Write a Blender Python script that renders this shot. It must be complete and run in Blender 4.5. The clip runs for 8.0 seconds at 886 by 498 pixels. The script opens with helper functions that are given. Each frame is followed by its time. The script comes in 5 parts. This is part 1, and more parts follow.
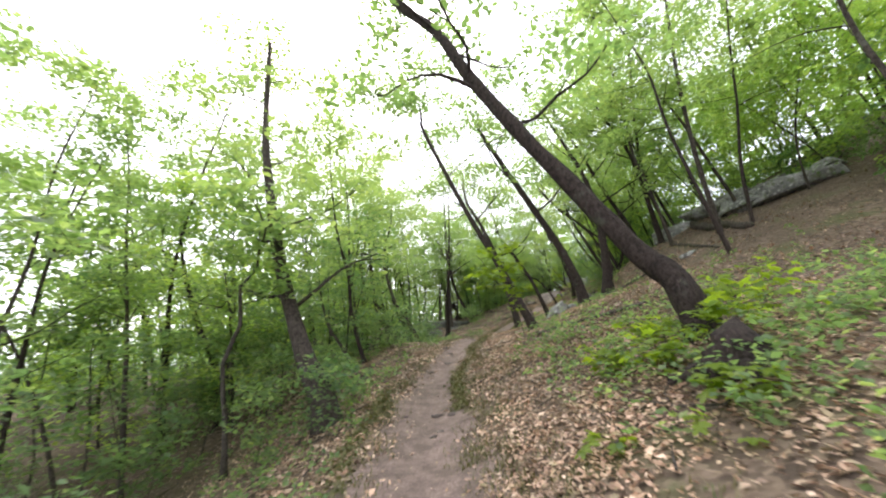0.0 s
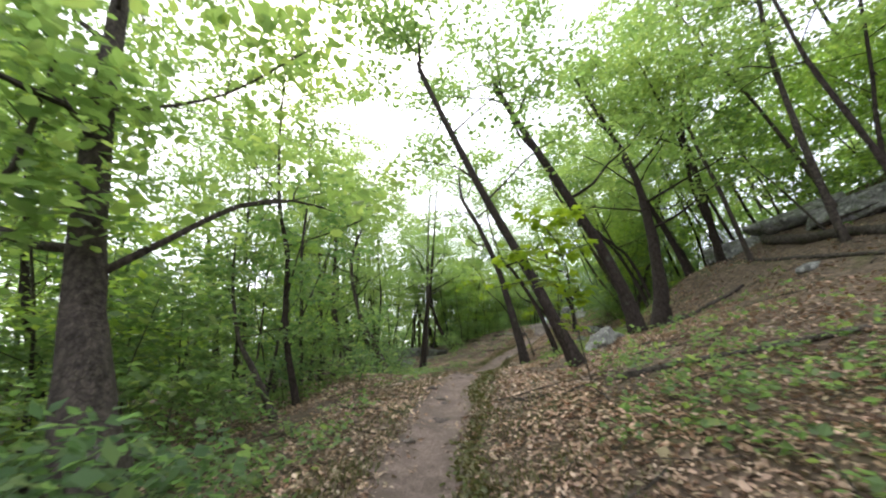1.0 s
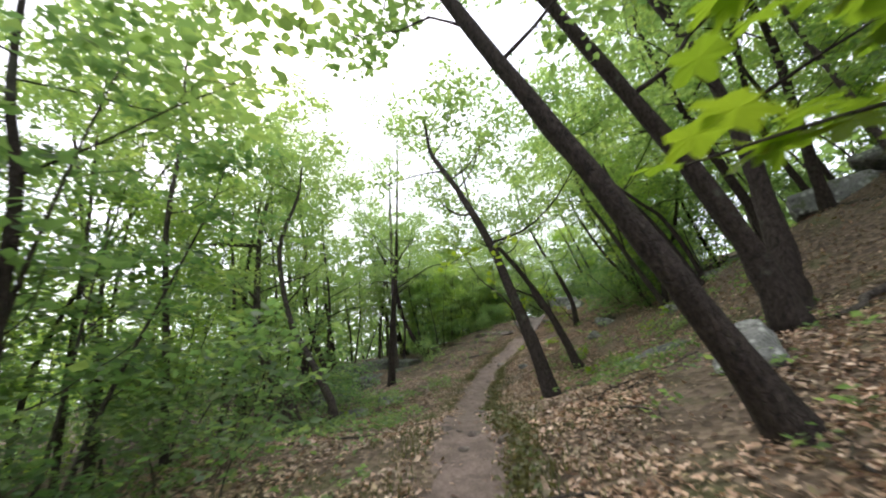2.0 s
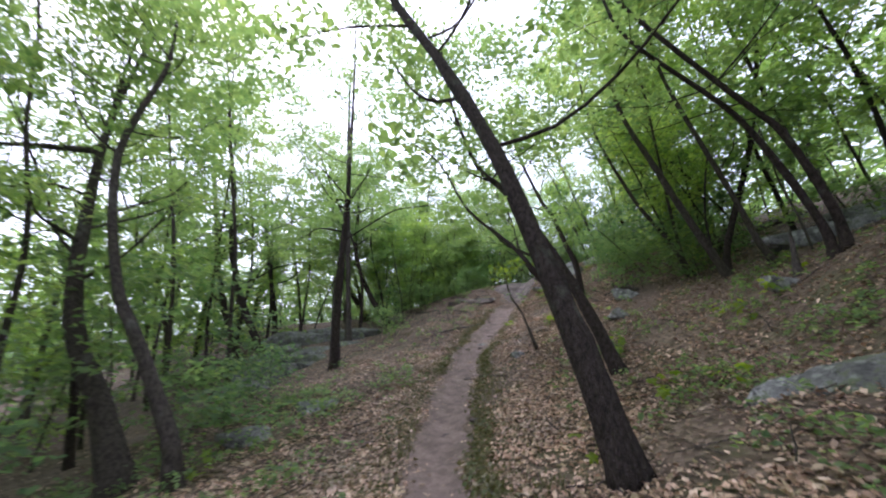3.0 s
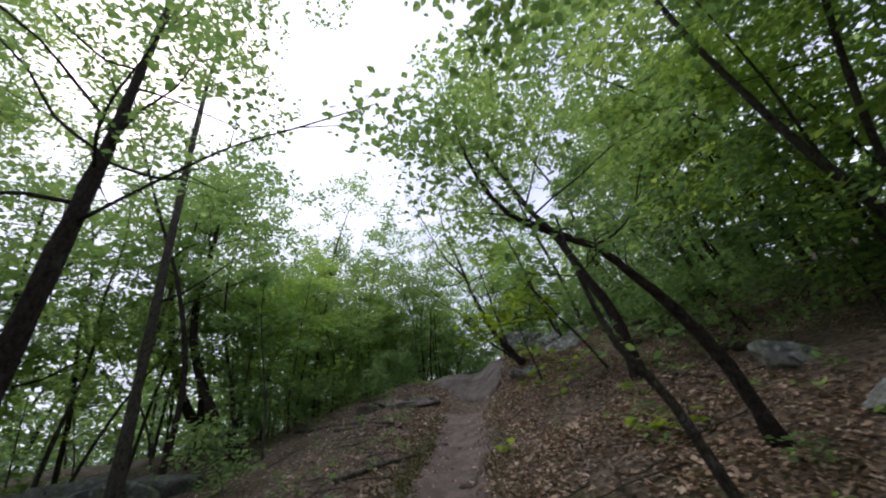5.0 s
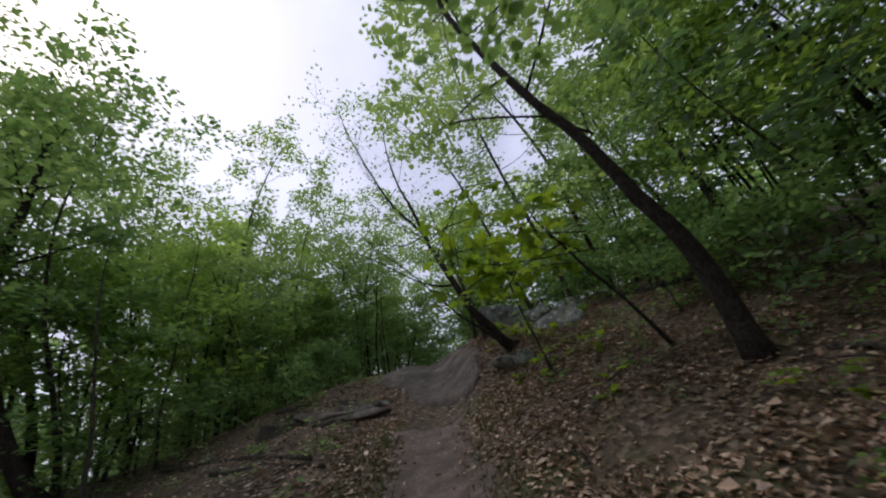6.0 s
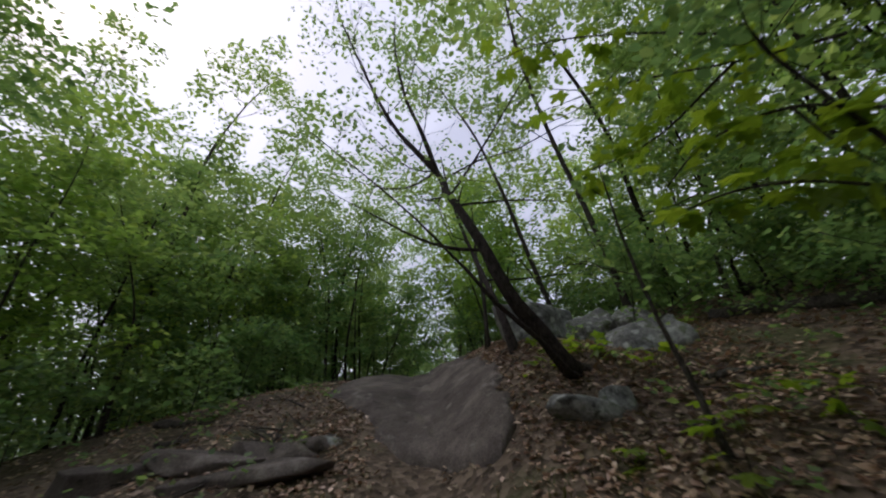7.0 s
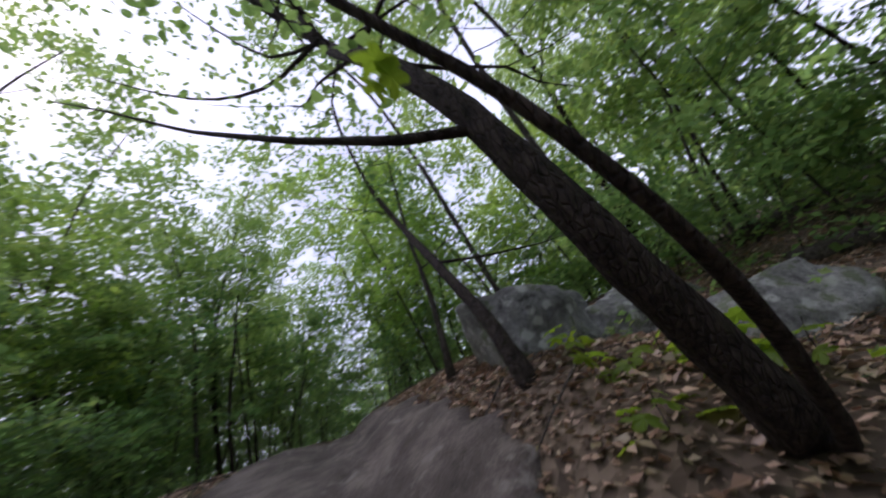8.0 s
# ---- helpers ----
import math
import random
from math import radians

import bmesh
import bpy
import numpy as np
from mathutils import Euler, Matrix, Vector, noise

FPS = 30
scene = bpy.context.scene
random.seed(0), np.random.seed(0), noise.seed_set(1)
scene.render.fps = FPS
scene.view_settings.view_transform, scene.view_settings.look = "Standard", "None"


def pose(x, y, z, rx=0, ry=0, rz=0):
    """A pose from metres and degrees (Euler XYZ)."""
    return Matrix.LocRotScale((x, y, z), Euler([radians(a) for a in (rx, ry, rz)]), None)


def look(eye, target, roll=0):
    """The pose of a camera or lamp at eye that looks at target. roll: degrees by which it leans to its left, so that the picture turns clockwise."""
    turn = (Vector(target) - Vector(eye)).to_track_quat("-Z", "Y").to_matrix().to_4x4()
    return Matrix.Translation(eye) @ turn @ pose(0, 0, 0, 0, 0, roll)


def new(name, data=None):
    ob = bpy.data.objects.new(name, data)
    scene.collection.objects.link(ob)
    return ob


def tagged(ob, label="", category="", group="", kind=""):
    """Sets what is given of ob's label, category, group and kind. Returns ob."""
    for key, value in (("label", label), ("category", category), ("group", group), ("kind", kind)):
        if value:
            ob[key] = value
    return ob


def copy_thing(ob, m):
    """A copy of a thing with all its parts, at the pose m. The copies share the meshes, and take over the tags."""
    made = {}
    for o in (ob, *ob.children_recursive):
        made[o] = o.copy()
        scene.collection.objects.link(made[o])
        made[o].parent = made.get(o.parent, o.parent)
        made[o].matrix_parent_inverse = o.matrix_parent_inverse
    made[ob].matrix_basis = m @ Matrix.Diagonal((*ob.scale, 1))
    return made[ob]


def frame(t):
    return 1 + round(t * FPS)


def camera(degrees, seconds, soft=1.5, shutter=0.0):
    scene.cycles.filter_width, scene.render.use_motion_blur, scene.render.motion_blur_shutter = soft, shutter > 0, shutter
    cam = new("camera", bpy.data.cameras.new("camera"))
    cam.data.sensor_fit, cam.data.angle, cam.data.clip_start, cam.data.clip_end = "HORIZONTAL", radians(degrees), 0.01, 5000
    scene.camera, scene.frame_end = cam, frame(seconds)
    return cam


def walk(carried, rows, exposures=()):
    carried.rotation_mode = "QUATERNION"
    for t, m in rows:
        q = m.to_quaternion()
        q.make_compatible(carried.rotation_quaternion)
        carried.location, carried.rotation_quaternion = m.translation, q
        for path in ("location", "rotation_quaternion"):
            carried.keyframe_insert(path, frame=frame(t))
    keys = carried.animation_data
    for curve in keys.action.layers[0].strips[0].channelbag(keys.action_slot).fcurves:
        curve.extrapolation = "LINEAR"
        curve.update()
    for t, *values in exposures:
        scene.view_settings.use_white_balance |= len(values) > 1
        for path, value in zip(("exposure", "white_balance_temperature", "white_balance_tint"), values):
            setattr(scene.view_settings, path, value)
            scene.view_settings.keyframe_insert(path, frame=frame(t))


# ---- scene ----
cam = camera(98.0, 8.0, soft=2.1, shutter=0.18)
walk(cam, [
    (0, pose(0.000, 0.000, 1.500, 102.99, 2.21, 0.31)),
    (0.5, pose(-0.202, 2.393, 1.383, 107.49, 0.88, -4.30)),
    (1, pose(-0.396, 4.577, 1.544, 107.24, -1.46, -4.39)),
    (1.5, pose(-0.556, 6.852, 1.737, 109.69, -0.12, -5.85)),
    (1.7, pose(-0.377, 7.862, 1.866, 108.87, 1.14, -7.05)),
    (2.8, pose(0.599, 13.126, 3.029, 102.13, 5.66, -9.21)),
    (3, pose(0.885, 14.073, 2.899, 101.27, 1.39, -12.60)),
    (3.5, pose(1.162, 16.332, 2.875, 106.25, 2.74, -20.14)),
    (4, pose(1.511, 18.503, 2.626, 111.53, 0.77, -24.87)),
    (4.2, pose(1.748, 19.413, 2.695, 112.65, 0.60, -26.06)),
    (5.3, pose(3.096, 22.959, 3.281, 116.86, 8.33, -26.40)),
    (5.5, pose(3.358, 23.716, 3.416, 116.39, 10.79, -29.08)),
    (6, pose(4.341, 25.455, 3.711, 113.99, 8.71, -32.02)),
    (6.5, pose(5.257, 27.090, 4.072, 114.08, 1.73, -34.08)),
    (7, pose(6.095, 28.617, 4.408, 114.26, 1.69, -36.19)),
    (7.5, pose(7.123, 30.111, 4.981, 116.47, 7.45, -36.53)),
    (7.6, pose(7.208, 30.283, 5.065, 111.39, 6.33, -39.59)),
    (7.7, pose(7.367, 30.523, 5.170, 107.94, 10.22, -40.74)),
    (7.8, pose(7.454, 30.696, 5.177, 109.85, 8.49, -40.45)),
    (7.9, pose(7.542, 30.873, 5.173, 111.81, 12.39, -41.77)),
    (8, pose(7.769, 31.047, 5.183, 115.15, 14.64, -45.53)),
], exposures=[(0, 0.92, 6500, 17), (0.5, 0.82, 5900, 24), (1, 0.68, 6350, 15), (1.5, 0.52, 6550, 12), (3, 0.62, 5650, 28), (4, 0.1, 6000, 17), (5.3, -0.57, 5750, 26), (6, -0.92, 5900, 23), (6.5, -1.05, 6150, 20), (7.2, -0.88, 5950, 23), (7.5, -0.8, 5900, 23), (8, -0.42, 5700, 30)])

# ---------------------------------------------------------------- light
world = bpy.data.worlds.new("overcast_sky")
scene.world = world
world.use_nodes = True
wn = world.node_tree
sky = wn.nodes.new("ShaderNodeTexSky")
sky.sky_type, sky.sun_disc = "NISHITA", False
sky.sun_elevation, sky.sun_rotation = radians(48), radians(-20)
sky.air_density, sky.dust_density, sky.ozone_density = 1.0, 4.0, 1.0
cloud = wn.nodes.new("ShaderNodeMixRGB")
drift = wn.nodes.new("ShaderNodeTexNoise")
drift.inputs["Scale"].default_value, drift.inputs["Detail"].default_value = 2.6, 5.0
cover = wn.nodes.new("ShaderNodeMapRange")
for socket, value in zip(("From Min", "From Max", "To Min", "To Max"), (0.38, 0.58, 0.5, 0.86)):
    cover.inputs[socket].default_value = value
wn.links.new(drift.outputs["Fac"], cover.inputs["Value"])
wn.links.new(cover.outputs[0], cloud.inputs[0])
cloud.inputs[2].default_value = (12.7, 13.2, 14.2, 1)
wn.links.new(sky.outputs[0], cloud.inputs[1])
wn.links.new(cloud.outputs[0], wn.nodes["Background"].inputs[0])
wn.nodes["Background"].inputs[1].default_value = 0.15

sun = new("sun", bpy.data.lights.new("sun", "SUN"))
sun.data.energy, sun.data.angle, sun.data.color = 1.4, radians(25), (1.0, 0.96, 0.9)
sun.matrix_world = look((0, 0, 60), (14, -38, 0))


# ---------------------------------------------------------------- materials
def material(name, rough=0.85):
    m = bpy.data.materials.new(name)
    m.use_nodes = True
    b = m.node_tree.nodes["Principled BSDF"]
    b.inputs["Roughness"].default_value = rough
    b.inputs["Specular IOR Level"].default_value = 0.25
    return m, m.node_tree, b


def node(nt, kind, **values):
    n = nt.nodes.new(kind)
    for k, v in values.items():
        n.inputs[k].default_value = v
    return n


def ramp(nt, source, stops):
    r = nt.nodes.new("ShaderNodeValToRGB")
    e = r.color_ramp.elements
    e[0].position, e[0].color = stops[0][0], (*stops[0][1], 1)
    e[1].position, e[1].color = stops[-1][0], (*stops[-1][1], 1)
    for p, c in stops[1:-1]:
        x = e.new(p)
        x.color = (*c, 1)
    nt.links.new(source, r.inputs[0])
    return r


def bump(nt, b, source, strength, distance):
    n = node(nt, "ShaderNodeBump", Strength=strength, Distance=distance)
    nt.links.new(source, n.inputs["Height"])
    nt.links.new(n.outputs[0], b.inputs["Normal"])
    return n


def mix(nt, fac, a, b, mode="MIX"):
    m = nt.nodes.new("ShaderNodeMixRGB")
    m.blend_type = mode
    for i, v in enumerate((fac, a, b)):
        if isinstance(v, (int, float)):
            m.inputs[i].default_value = v
        elif isinstance(v, tuple):
            m.inputs[i].default_value = (*v, 1)
        else:
            nt.links.new(v, m.inputs[i])
    return m.outputs[0]


def coords(nt, scale=(1, 1, 1), which="Object"):
    t, m = nt.nodes.new("ShaderNodeTexCoord"), nt.nodes.new("ShaderNodeMapping")
    m.inputs["Scale"].default_value = scale
    nt.links.new(t.outputs[which], m.inputs[0])
    return m.outputs[0]


def noise_tex(nt, where, scale, detail=4.0, rough=0.6):
    n = node(nt, "ShaderNodeTexNoise", Scale=scale, Detail=detail, Roughness=rough)
    nt.links.new(where, n.inputs["Vector"])
    return n.outputs["Fac"]


def bark_material(name, dark, light, lichen):
    m, nt, b = material(name, 0.9)
    ridges = noise_tex(nt, coords(nt, (13, 13, 7)), 1.7, 7, 0.7)
    plates = nt.nodes.new("ShaderNodeTexVoronoi")
    plates.feature = "DISTANCE_TO_EDGE"
    plates.inputs["Scale"].default_value = 1.0
    nt.links.new(mix(nt, 0.06, coords(nt, (44, 44, 15)), noise_tex(nt, coords(nt), 14, 3, 0.6)), plates.inputs["Vector"])
    seams = ramp(nt, plates.outputs["Distance"], [(0.0, (0.25, 0.25, 0.25)), (0.16, (1, 1, 1))]).outputs[0]
    blotch = noise_tex(nt, coords(nt), 2.3, 4, 0.6)
    base = ramp(nt, ridges, [(0.36, dark), (0.62, light)]).outputs[0]
    spots = ramp(nt, blotch, [(0.6, (0, 0, 0)), (0.7, (0.6, 0.6, 0.6))]).outputs[0]
    base = mix(nt, 0.4, mix(nt, spots, base, lichen), seams, "MULTIPLY")
    nt.links.new(base, b.inputs["Base Color"])
    bump(nt, b, mix(nt, 0.6, ridges, seams), 0.9, 0.03)
    return m


BARK_DARK = bark_material("dark_bark", (0.013, 0.0095, 0.008), (0.064, 0.048, 0.039), (0.1, 0.105, 0.078))
BARK_GREY = bark_material("grey_bark", (0.026, 0.021, 0.017), (0.105, 0.086, 0.07), (0.17, 0.18, 0.14))
BARK_THIN = bark_material("young_bark", (0.03, 0.025, 0.02), (0.11, 0.095, 0.075), (0.1, 0.12, 0.07))
BARK_DEAD = bark_material("dead_wood", (0.03, 0.025, 0.02), (0.13, 0.11, 0.09), (0.12, 0.14, 0.07))


def leaf_material(name, shades, glow, share=0.5):
    """Thin leaves: they reflect, and let some light through."""
    m, nt, b = material(name, 0.45)
    b.inputs["Specular IOR Level"].default_value = 0.45
    rnd = nt.nodes.new("ShaderNodeNewGeometry").outputs["Random Per Island"]
    obj = nt.nodes.new("ShaderNodeObjectInfo").outputs["Random"]
    n = len(shades)
    col = ramp(nt, rnd, [(i / (n - 1), c) for i, c in enumerate(shades)]).outputs[0]
    tone = ramp(nt, obj, [(0, (0.78, 0.85, 0.8)), (1, (1.15, 1.08, 0.95))]).outputs[0]
    col = mix(nt, 1.0, col, tone, "MULTIPLY")
    nt.links.new(col, b.inputs["Base Color"])
    tr = nt.nodes.new("ShaderNodeBsdfTranslucent")
    nt.links.new(mix(nt, 1.0, col, glow, "MULTIPLY"), tr.inputs[0])
    mx = nt.nodes.new("ShaderNodeMixShader")
    mx.inputs[0].default_value = share
    nt.links.new(b.outputs[0], mx.inputs[1])
    nt.links.new(tr.outputs[0], mx.inputs[2])
    nt.links.new(mx.outputs[0], nt.nodes["Material Output"].inputs[0])
    return m


LEAF = leaf_material("spring_leaf", [(0.0918, 0.1594, 0.072), (0.1673, 0.2541, 0.1), (0.1242, 0.1943, 0.085), (0.2266, 0.3039, 0.12)], (2.3, 2.2, 1.4), 0.64)
LEAF_LOW = leaf_material("understorey_leaf", [(0.0702, 0.1295, 0.066), (0.1242, 0.2043, 0.092), (0.0918, 0.1644, 0.078), (0.1942, 0.264, 0.11)], (2.3, 2.2, 1.4), 0.6)
LEAF_YOUNG = leaf_material("young_leaf", [(0.12, 0.2, 0.07), (0.19, 0.29, 0.09), (0.15, 0.23, 0.08), (0.25, 0.33, 0.11)], (2.4, 2.3, 1.3), 0.68)
LITTER = leaf_material("dry_leaf", [(0.2002, 0.1204, 0.0836), (0.385, 0.2632, 0.2051), (0.2772, 0.182, 0.1341), (0.539, 0.3851, 0.3155), (0.231, 0.1471, 0.1136), (0.2156, 0.1792, 0.1009), (0.616, 0.4704, 0.3944), (0.2464, 0.1344, 0.087)], (1.0, 0.9, 0.8), 0.12)


def weathered(mat, dark, light, scale):
    """Broad damp and dry patches over a leaf material."""
    nt = mat.node_tree
    b = nt.nodes["Principled BSDF"]
    old = b.inputs["Base Color"].links[0].from_socket
    patch = ramp(nt, noise_tex(nt, coords(nt), scale, 5, 0.65), [(0.36, dark), (0.62, light)]).outputs[0]
    nt.links.new(mix(nt, 1.0, old, patch, "MULTIPLY"), b.inputs["Base Color"])


weathered(LITTER, (0.7, 0.71, 0.67), (1.4, 1.3, 1.2), 0.9)


def ground_material():
    m, nt, b = material("forest_floor", 0.95)
    where = coords(nt)
    cells = nt.nodes.new("ShaderNodeTexVoronoi")
    cells.inputs["Scale"].default_value = 14.0
    nt.links.new(where, cells.inputs["Vector"])
    shade = ramp(nt, cells.outputs["Color"], [(0.15, (0.05, 0.036, 0.024)), (0.5, (0.115, 0.083, 0.056)), (0.85, (0.2, 0.15, 0.105))]).outputs[0]
    big = noise_tex(nt, where, 0.55, 5, 0.6)
    soil = mix(nt, ramp(nt, big, [(0.4, (0, 0, 0)), (0.62, (0.5, 0.5, 0.5))]).outputs[0], shade, (0.07, 0.052, 0.038))
    moss = ramp(nt, noise_tex(nt, where, 0.9, 6, 0.65), [(0.54, (0, 0, 0)), (0.66, (0.7, 0.7, 0.7))]).outputs[0]
    nt.links.new(mix(nt, moss, soil, (0.065, 0.075, 0.026)), b.inputs["Base Color"])
    bump(nt, b, cells.outputs["Distance"], 0.8, 0.03)
    return m


def dirt_material():
    m, nt, b = material("trodden_earth", 0.95)
    where = coords(nt)
    fine, big = noise_tex(nt, where, 30, 6, 0.75), noise_tex(nt, where, 3.2, 5, 0.65)
    base = ramp(nt, fine, [(0.3, (0.085, 0.062, 0.052)), (0.5, (0.2, 0.148, 0.126)), (0.78, (0.34, 0.262, 0.23))]).outputs[0]
    nt.links.new(mix(nt, ramp(nt, big, [(0.4, (0, 0, 0)), (0.6, (0.7, 0.7, 0.7))]).outputs[0], base, (0.085, 0.066, 0.05)), b.inputs["Base Color"])
    bump(nt, b, mix(nt, 0.5, fine, big), 0.9, 0.04)
    return m


def rock_material(name, dark, light, moss_from, pale=None):
    """Weathered stone: blotches, dark pits, pale lichen rings and moss."""
    m, nt, b = material(name, 0.9)
    where = coords(nt)
    grain, big = noise_tex(nt, where, 34, 6, 0.75), noise_tex(nt, where, 2.2, 7, 0.72)
    base = ramp(nt, big, [(0.34, dark), (0.5, tuple((p + q) / 2 for p, q in zip(dark, light))), (0.62, light)]).outputs[0]
    base = mix(nt, 0.7, base, ramp(nt, grain, [(0.32, (0.25, 0.25, 0.25)), (0.68, (0.85, 0.85, 0.85))]).outputs[0], "OVERLAY")
    if pale:
        cells = nt.nodes.new("ShaderNodeTexVoronoi")
        cells.inputs["Scale"].default_value = 7.0
        nt.links.new(mix(nt, 0.12, where, noise_tex(nt, where, 9, 4, 0.6)), cells.inputs["Vector"])
        rings = ramp(nt, cells.outputs["Distance"], [(0.22, (0.75, 0.75, 0.75)), (0.36, (0, 0, 0))]).outputs[0]
        base = mix(nt, rings, base, pale)
        pits = ramp(nt, noise_tex(nt, where, 5.5, 6, 0.75), [(0.36, (0.85, 0.85, 0.85)), (0.45, (0, 0, 0))]).outputs[0]
        base = mix(nt, pits, base, tuple(0.45 * q for q in dark))
    spots = ramp(nt, noise_tex(nt, where, 4.5, 5, 0.7), [(moss_from, (0, 0, 0)), (moss_from + 0.07, (0.8, 0.8, 0.8))]).outputs[0]
    nt.links.new(mix(nt, spots, base, (0.085, 0.105, 0.045)), b.inputs["Base Color"])
    bump(nt, b, mix(nt, 0.5, grain, big), 0.9, 0.04)
    return m


GRASS = leaf_material("dull_grass", [(0.07, 0.075, 0.026), (0.12, 0.11, 0.04), (0.15, 0.125, 0.055), (0.08, 0.11, 0.03)], (1.3, 1.3, 0.9), 0.3)
GROUND, DIRT = ground_material(), dirt_material()
ROCK = rock_material("grey_lichen_rock", (0.07, 0.07, 0.064), (0.3, 0.3, 0.28), 0.54, (0.42, 0.43, 0.39))

OUTCROP = rock_material("mossy_outcrop_rock", (0.045, 0.045, 0.041), (0.19, 0.19, 0.176), 0.49, (0.25, 0.26, 0.225))


def slab_material():
    """Trodden bedrock: purplish brown, with pale scuffs, dark seams and dusty hollows."""
    m, nt, b = material("worn_brownish_rock", 0.85)
    where = coords(nt)
    grain, big = noise_tex(nt, where, 45, 6, 0.8), noise_tex(nt, where, 1.6, 7, 0.72)
    streak = noise_tex(nt, coords(nt, (1.5, 1.0, 1.5)), 2.4, 7, 0.72)
    base = ramp(nt, big, [(0.34, (0.06, 0.048, 0.041)), (0.5, (0.105, 0.085, 0.072)), (0.64, (0.18, 0.148, 0.126))]).outputs[0]
    base = mix(nt, 0.8, base, ramp(nt, grain, [(0.33, (0.22, 0.22, 0.22)), (0.67, (0.85, 0.85, 0.85))]).outputs[0], "OVERLAY")
    base = mix(nt, ramp(nt, streak, [(0.57, (0, 0, 0)), (0.66, (0.7, 0.7, 0.7))]).outputs[0], base, (0.27, 0.24, 0.21))
    base = mix(nt, ramp(nt, streak, [(0.33, (0.8, 0.8, 0.8)), (0.4, (0, 0, 0))]).outputs[0], base, (0.022, 0.02, 0.018))
    nt.links.new(base, b.inputs["Base Color"])
    bump(nt, b, mix(nt, 0.6, grain, streak), 1.0, 0.04)
    return m


SLAB = slab_material()



# ---------------------------------------------------------------- the lie of the land
# the trail's centre line: x, y, height of the tread
TRAIL = np.array([(0.3, -14, -1.87), (0.15, -6, -0.84), (0.05, 0, -0.15), (-0.25, 4, -0.06), (-0.35, 7.6, 0.29), (0.12, 11, 0.95), (0.95, 14.6, 1.43),
                  (1.52, 17.2, 1.36), (2.05, 19.6, 1.25), (3.2, 23, 1.65), (4.35, 25.6, 2.10), (6, 28.7, 2.73), (7.2, 30.5, 3.27), (8.6, 32.6, 3.98),
                  (10.3, 35.4, 4.98), (12.3, 38.6, 5.54), (15.5, 43, 5.74), (22, 50, 5.18), (34, 60, 4.58)])


def smooth_line(knots, n=16):
    """Catmull-Rom through the knots."""
    p = np.vstack([2 * knots[0] - knots[1], knots, 2 * knots[-1] - knots[-2]])
    t = np.linspace(0, 1, n, endpoint=False)[:, None]
    out = [0.5 * (2 * b + (c - a) * t + (2 * a - 5 * b + 4 * c - d) * t**2 + (3 * b - a - 3 * c + d) * t**3) for a, b, c, d in zip(p, p[1:], p[2:], p[3:])]
    return np.vstack(out + [knots[-1:]])


LINE = smooth_line(TRAIL)
STEP = np.hypot(*np.diff(LINE[:, :2], axis=0).T)
ALONG = np.r_[0, np.cumsum(STEP)] - 14.0


def along_across(x, y):
    """Metres along the trail (0 where the walk begins), metres to the right of it, and the tread's height there."""
    x, y = np.atleast_1d(x).astype(float), np.atleast_1d(y).astype(float)
    best, s, u, z = np.full(x.shape, 1e9), np.zeros(x.shape), np.zeros(x.shape), np.zeros(x.shape)
    for i in range(0, len(LINE) - 1):
        a, b, ln = LINE[i], LINE[i + 1], STEP[i]
        vx, vy = (b[0] - a[0]) / ln, (b[1] - a[1]) / ln
        k = (x - a[0]) * vx + (y - a[1]) * vy
        lo, hi = (-1e3 if i == 0 else 0), (1e3 if i == len(LINE) - 2 else ln)
        k = np.clip(k, lo, hi)
        dx, dy = x - a[0] - k * vx, y - a[1] - k * vy
        d = np.hypot(dx, dy)
        m = d < best
        best = np.where(m, d, best)
        s, u = np.where(m, ALONG[i] + k, s), np.where(m, np.copysign(d, vy * dx - vx * dy), u)
        z = np.where(m, a[2] + (b[2] - a[2]) * np.clip(k / ln, 0, 1), z)
    return s, u, z


def waves(x, y):
    """Soft humps of the forest floor."""
    return (np.sin(x * 0.9 + 1.3 * np.sin(y * 0.37)) * np.sin(y * 0.8 + 0.6 * x) * 0.07 + np.sin(x * 2.3 + y * 1.1 + 0.5) * np.sin(y * 2.1 - x * 0.7) * 0.025
            + np.sin(x * 0.23 + 0.7) * np.sin(y * 0.19 + 1.1) * 0.3)


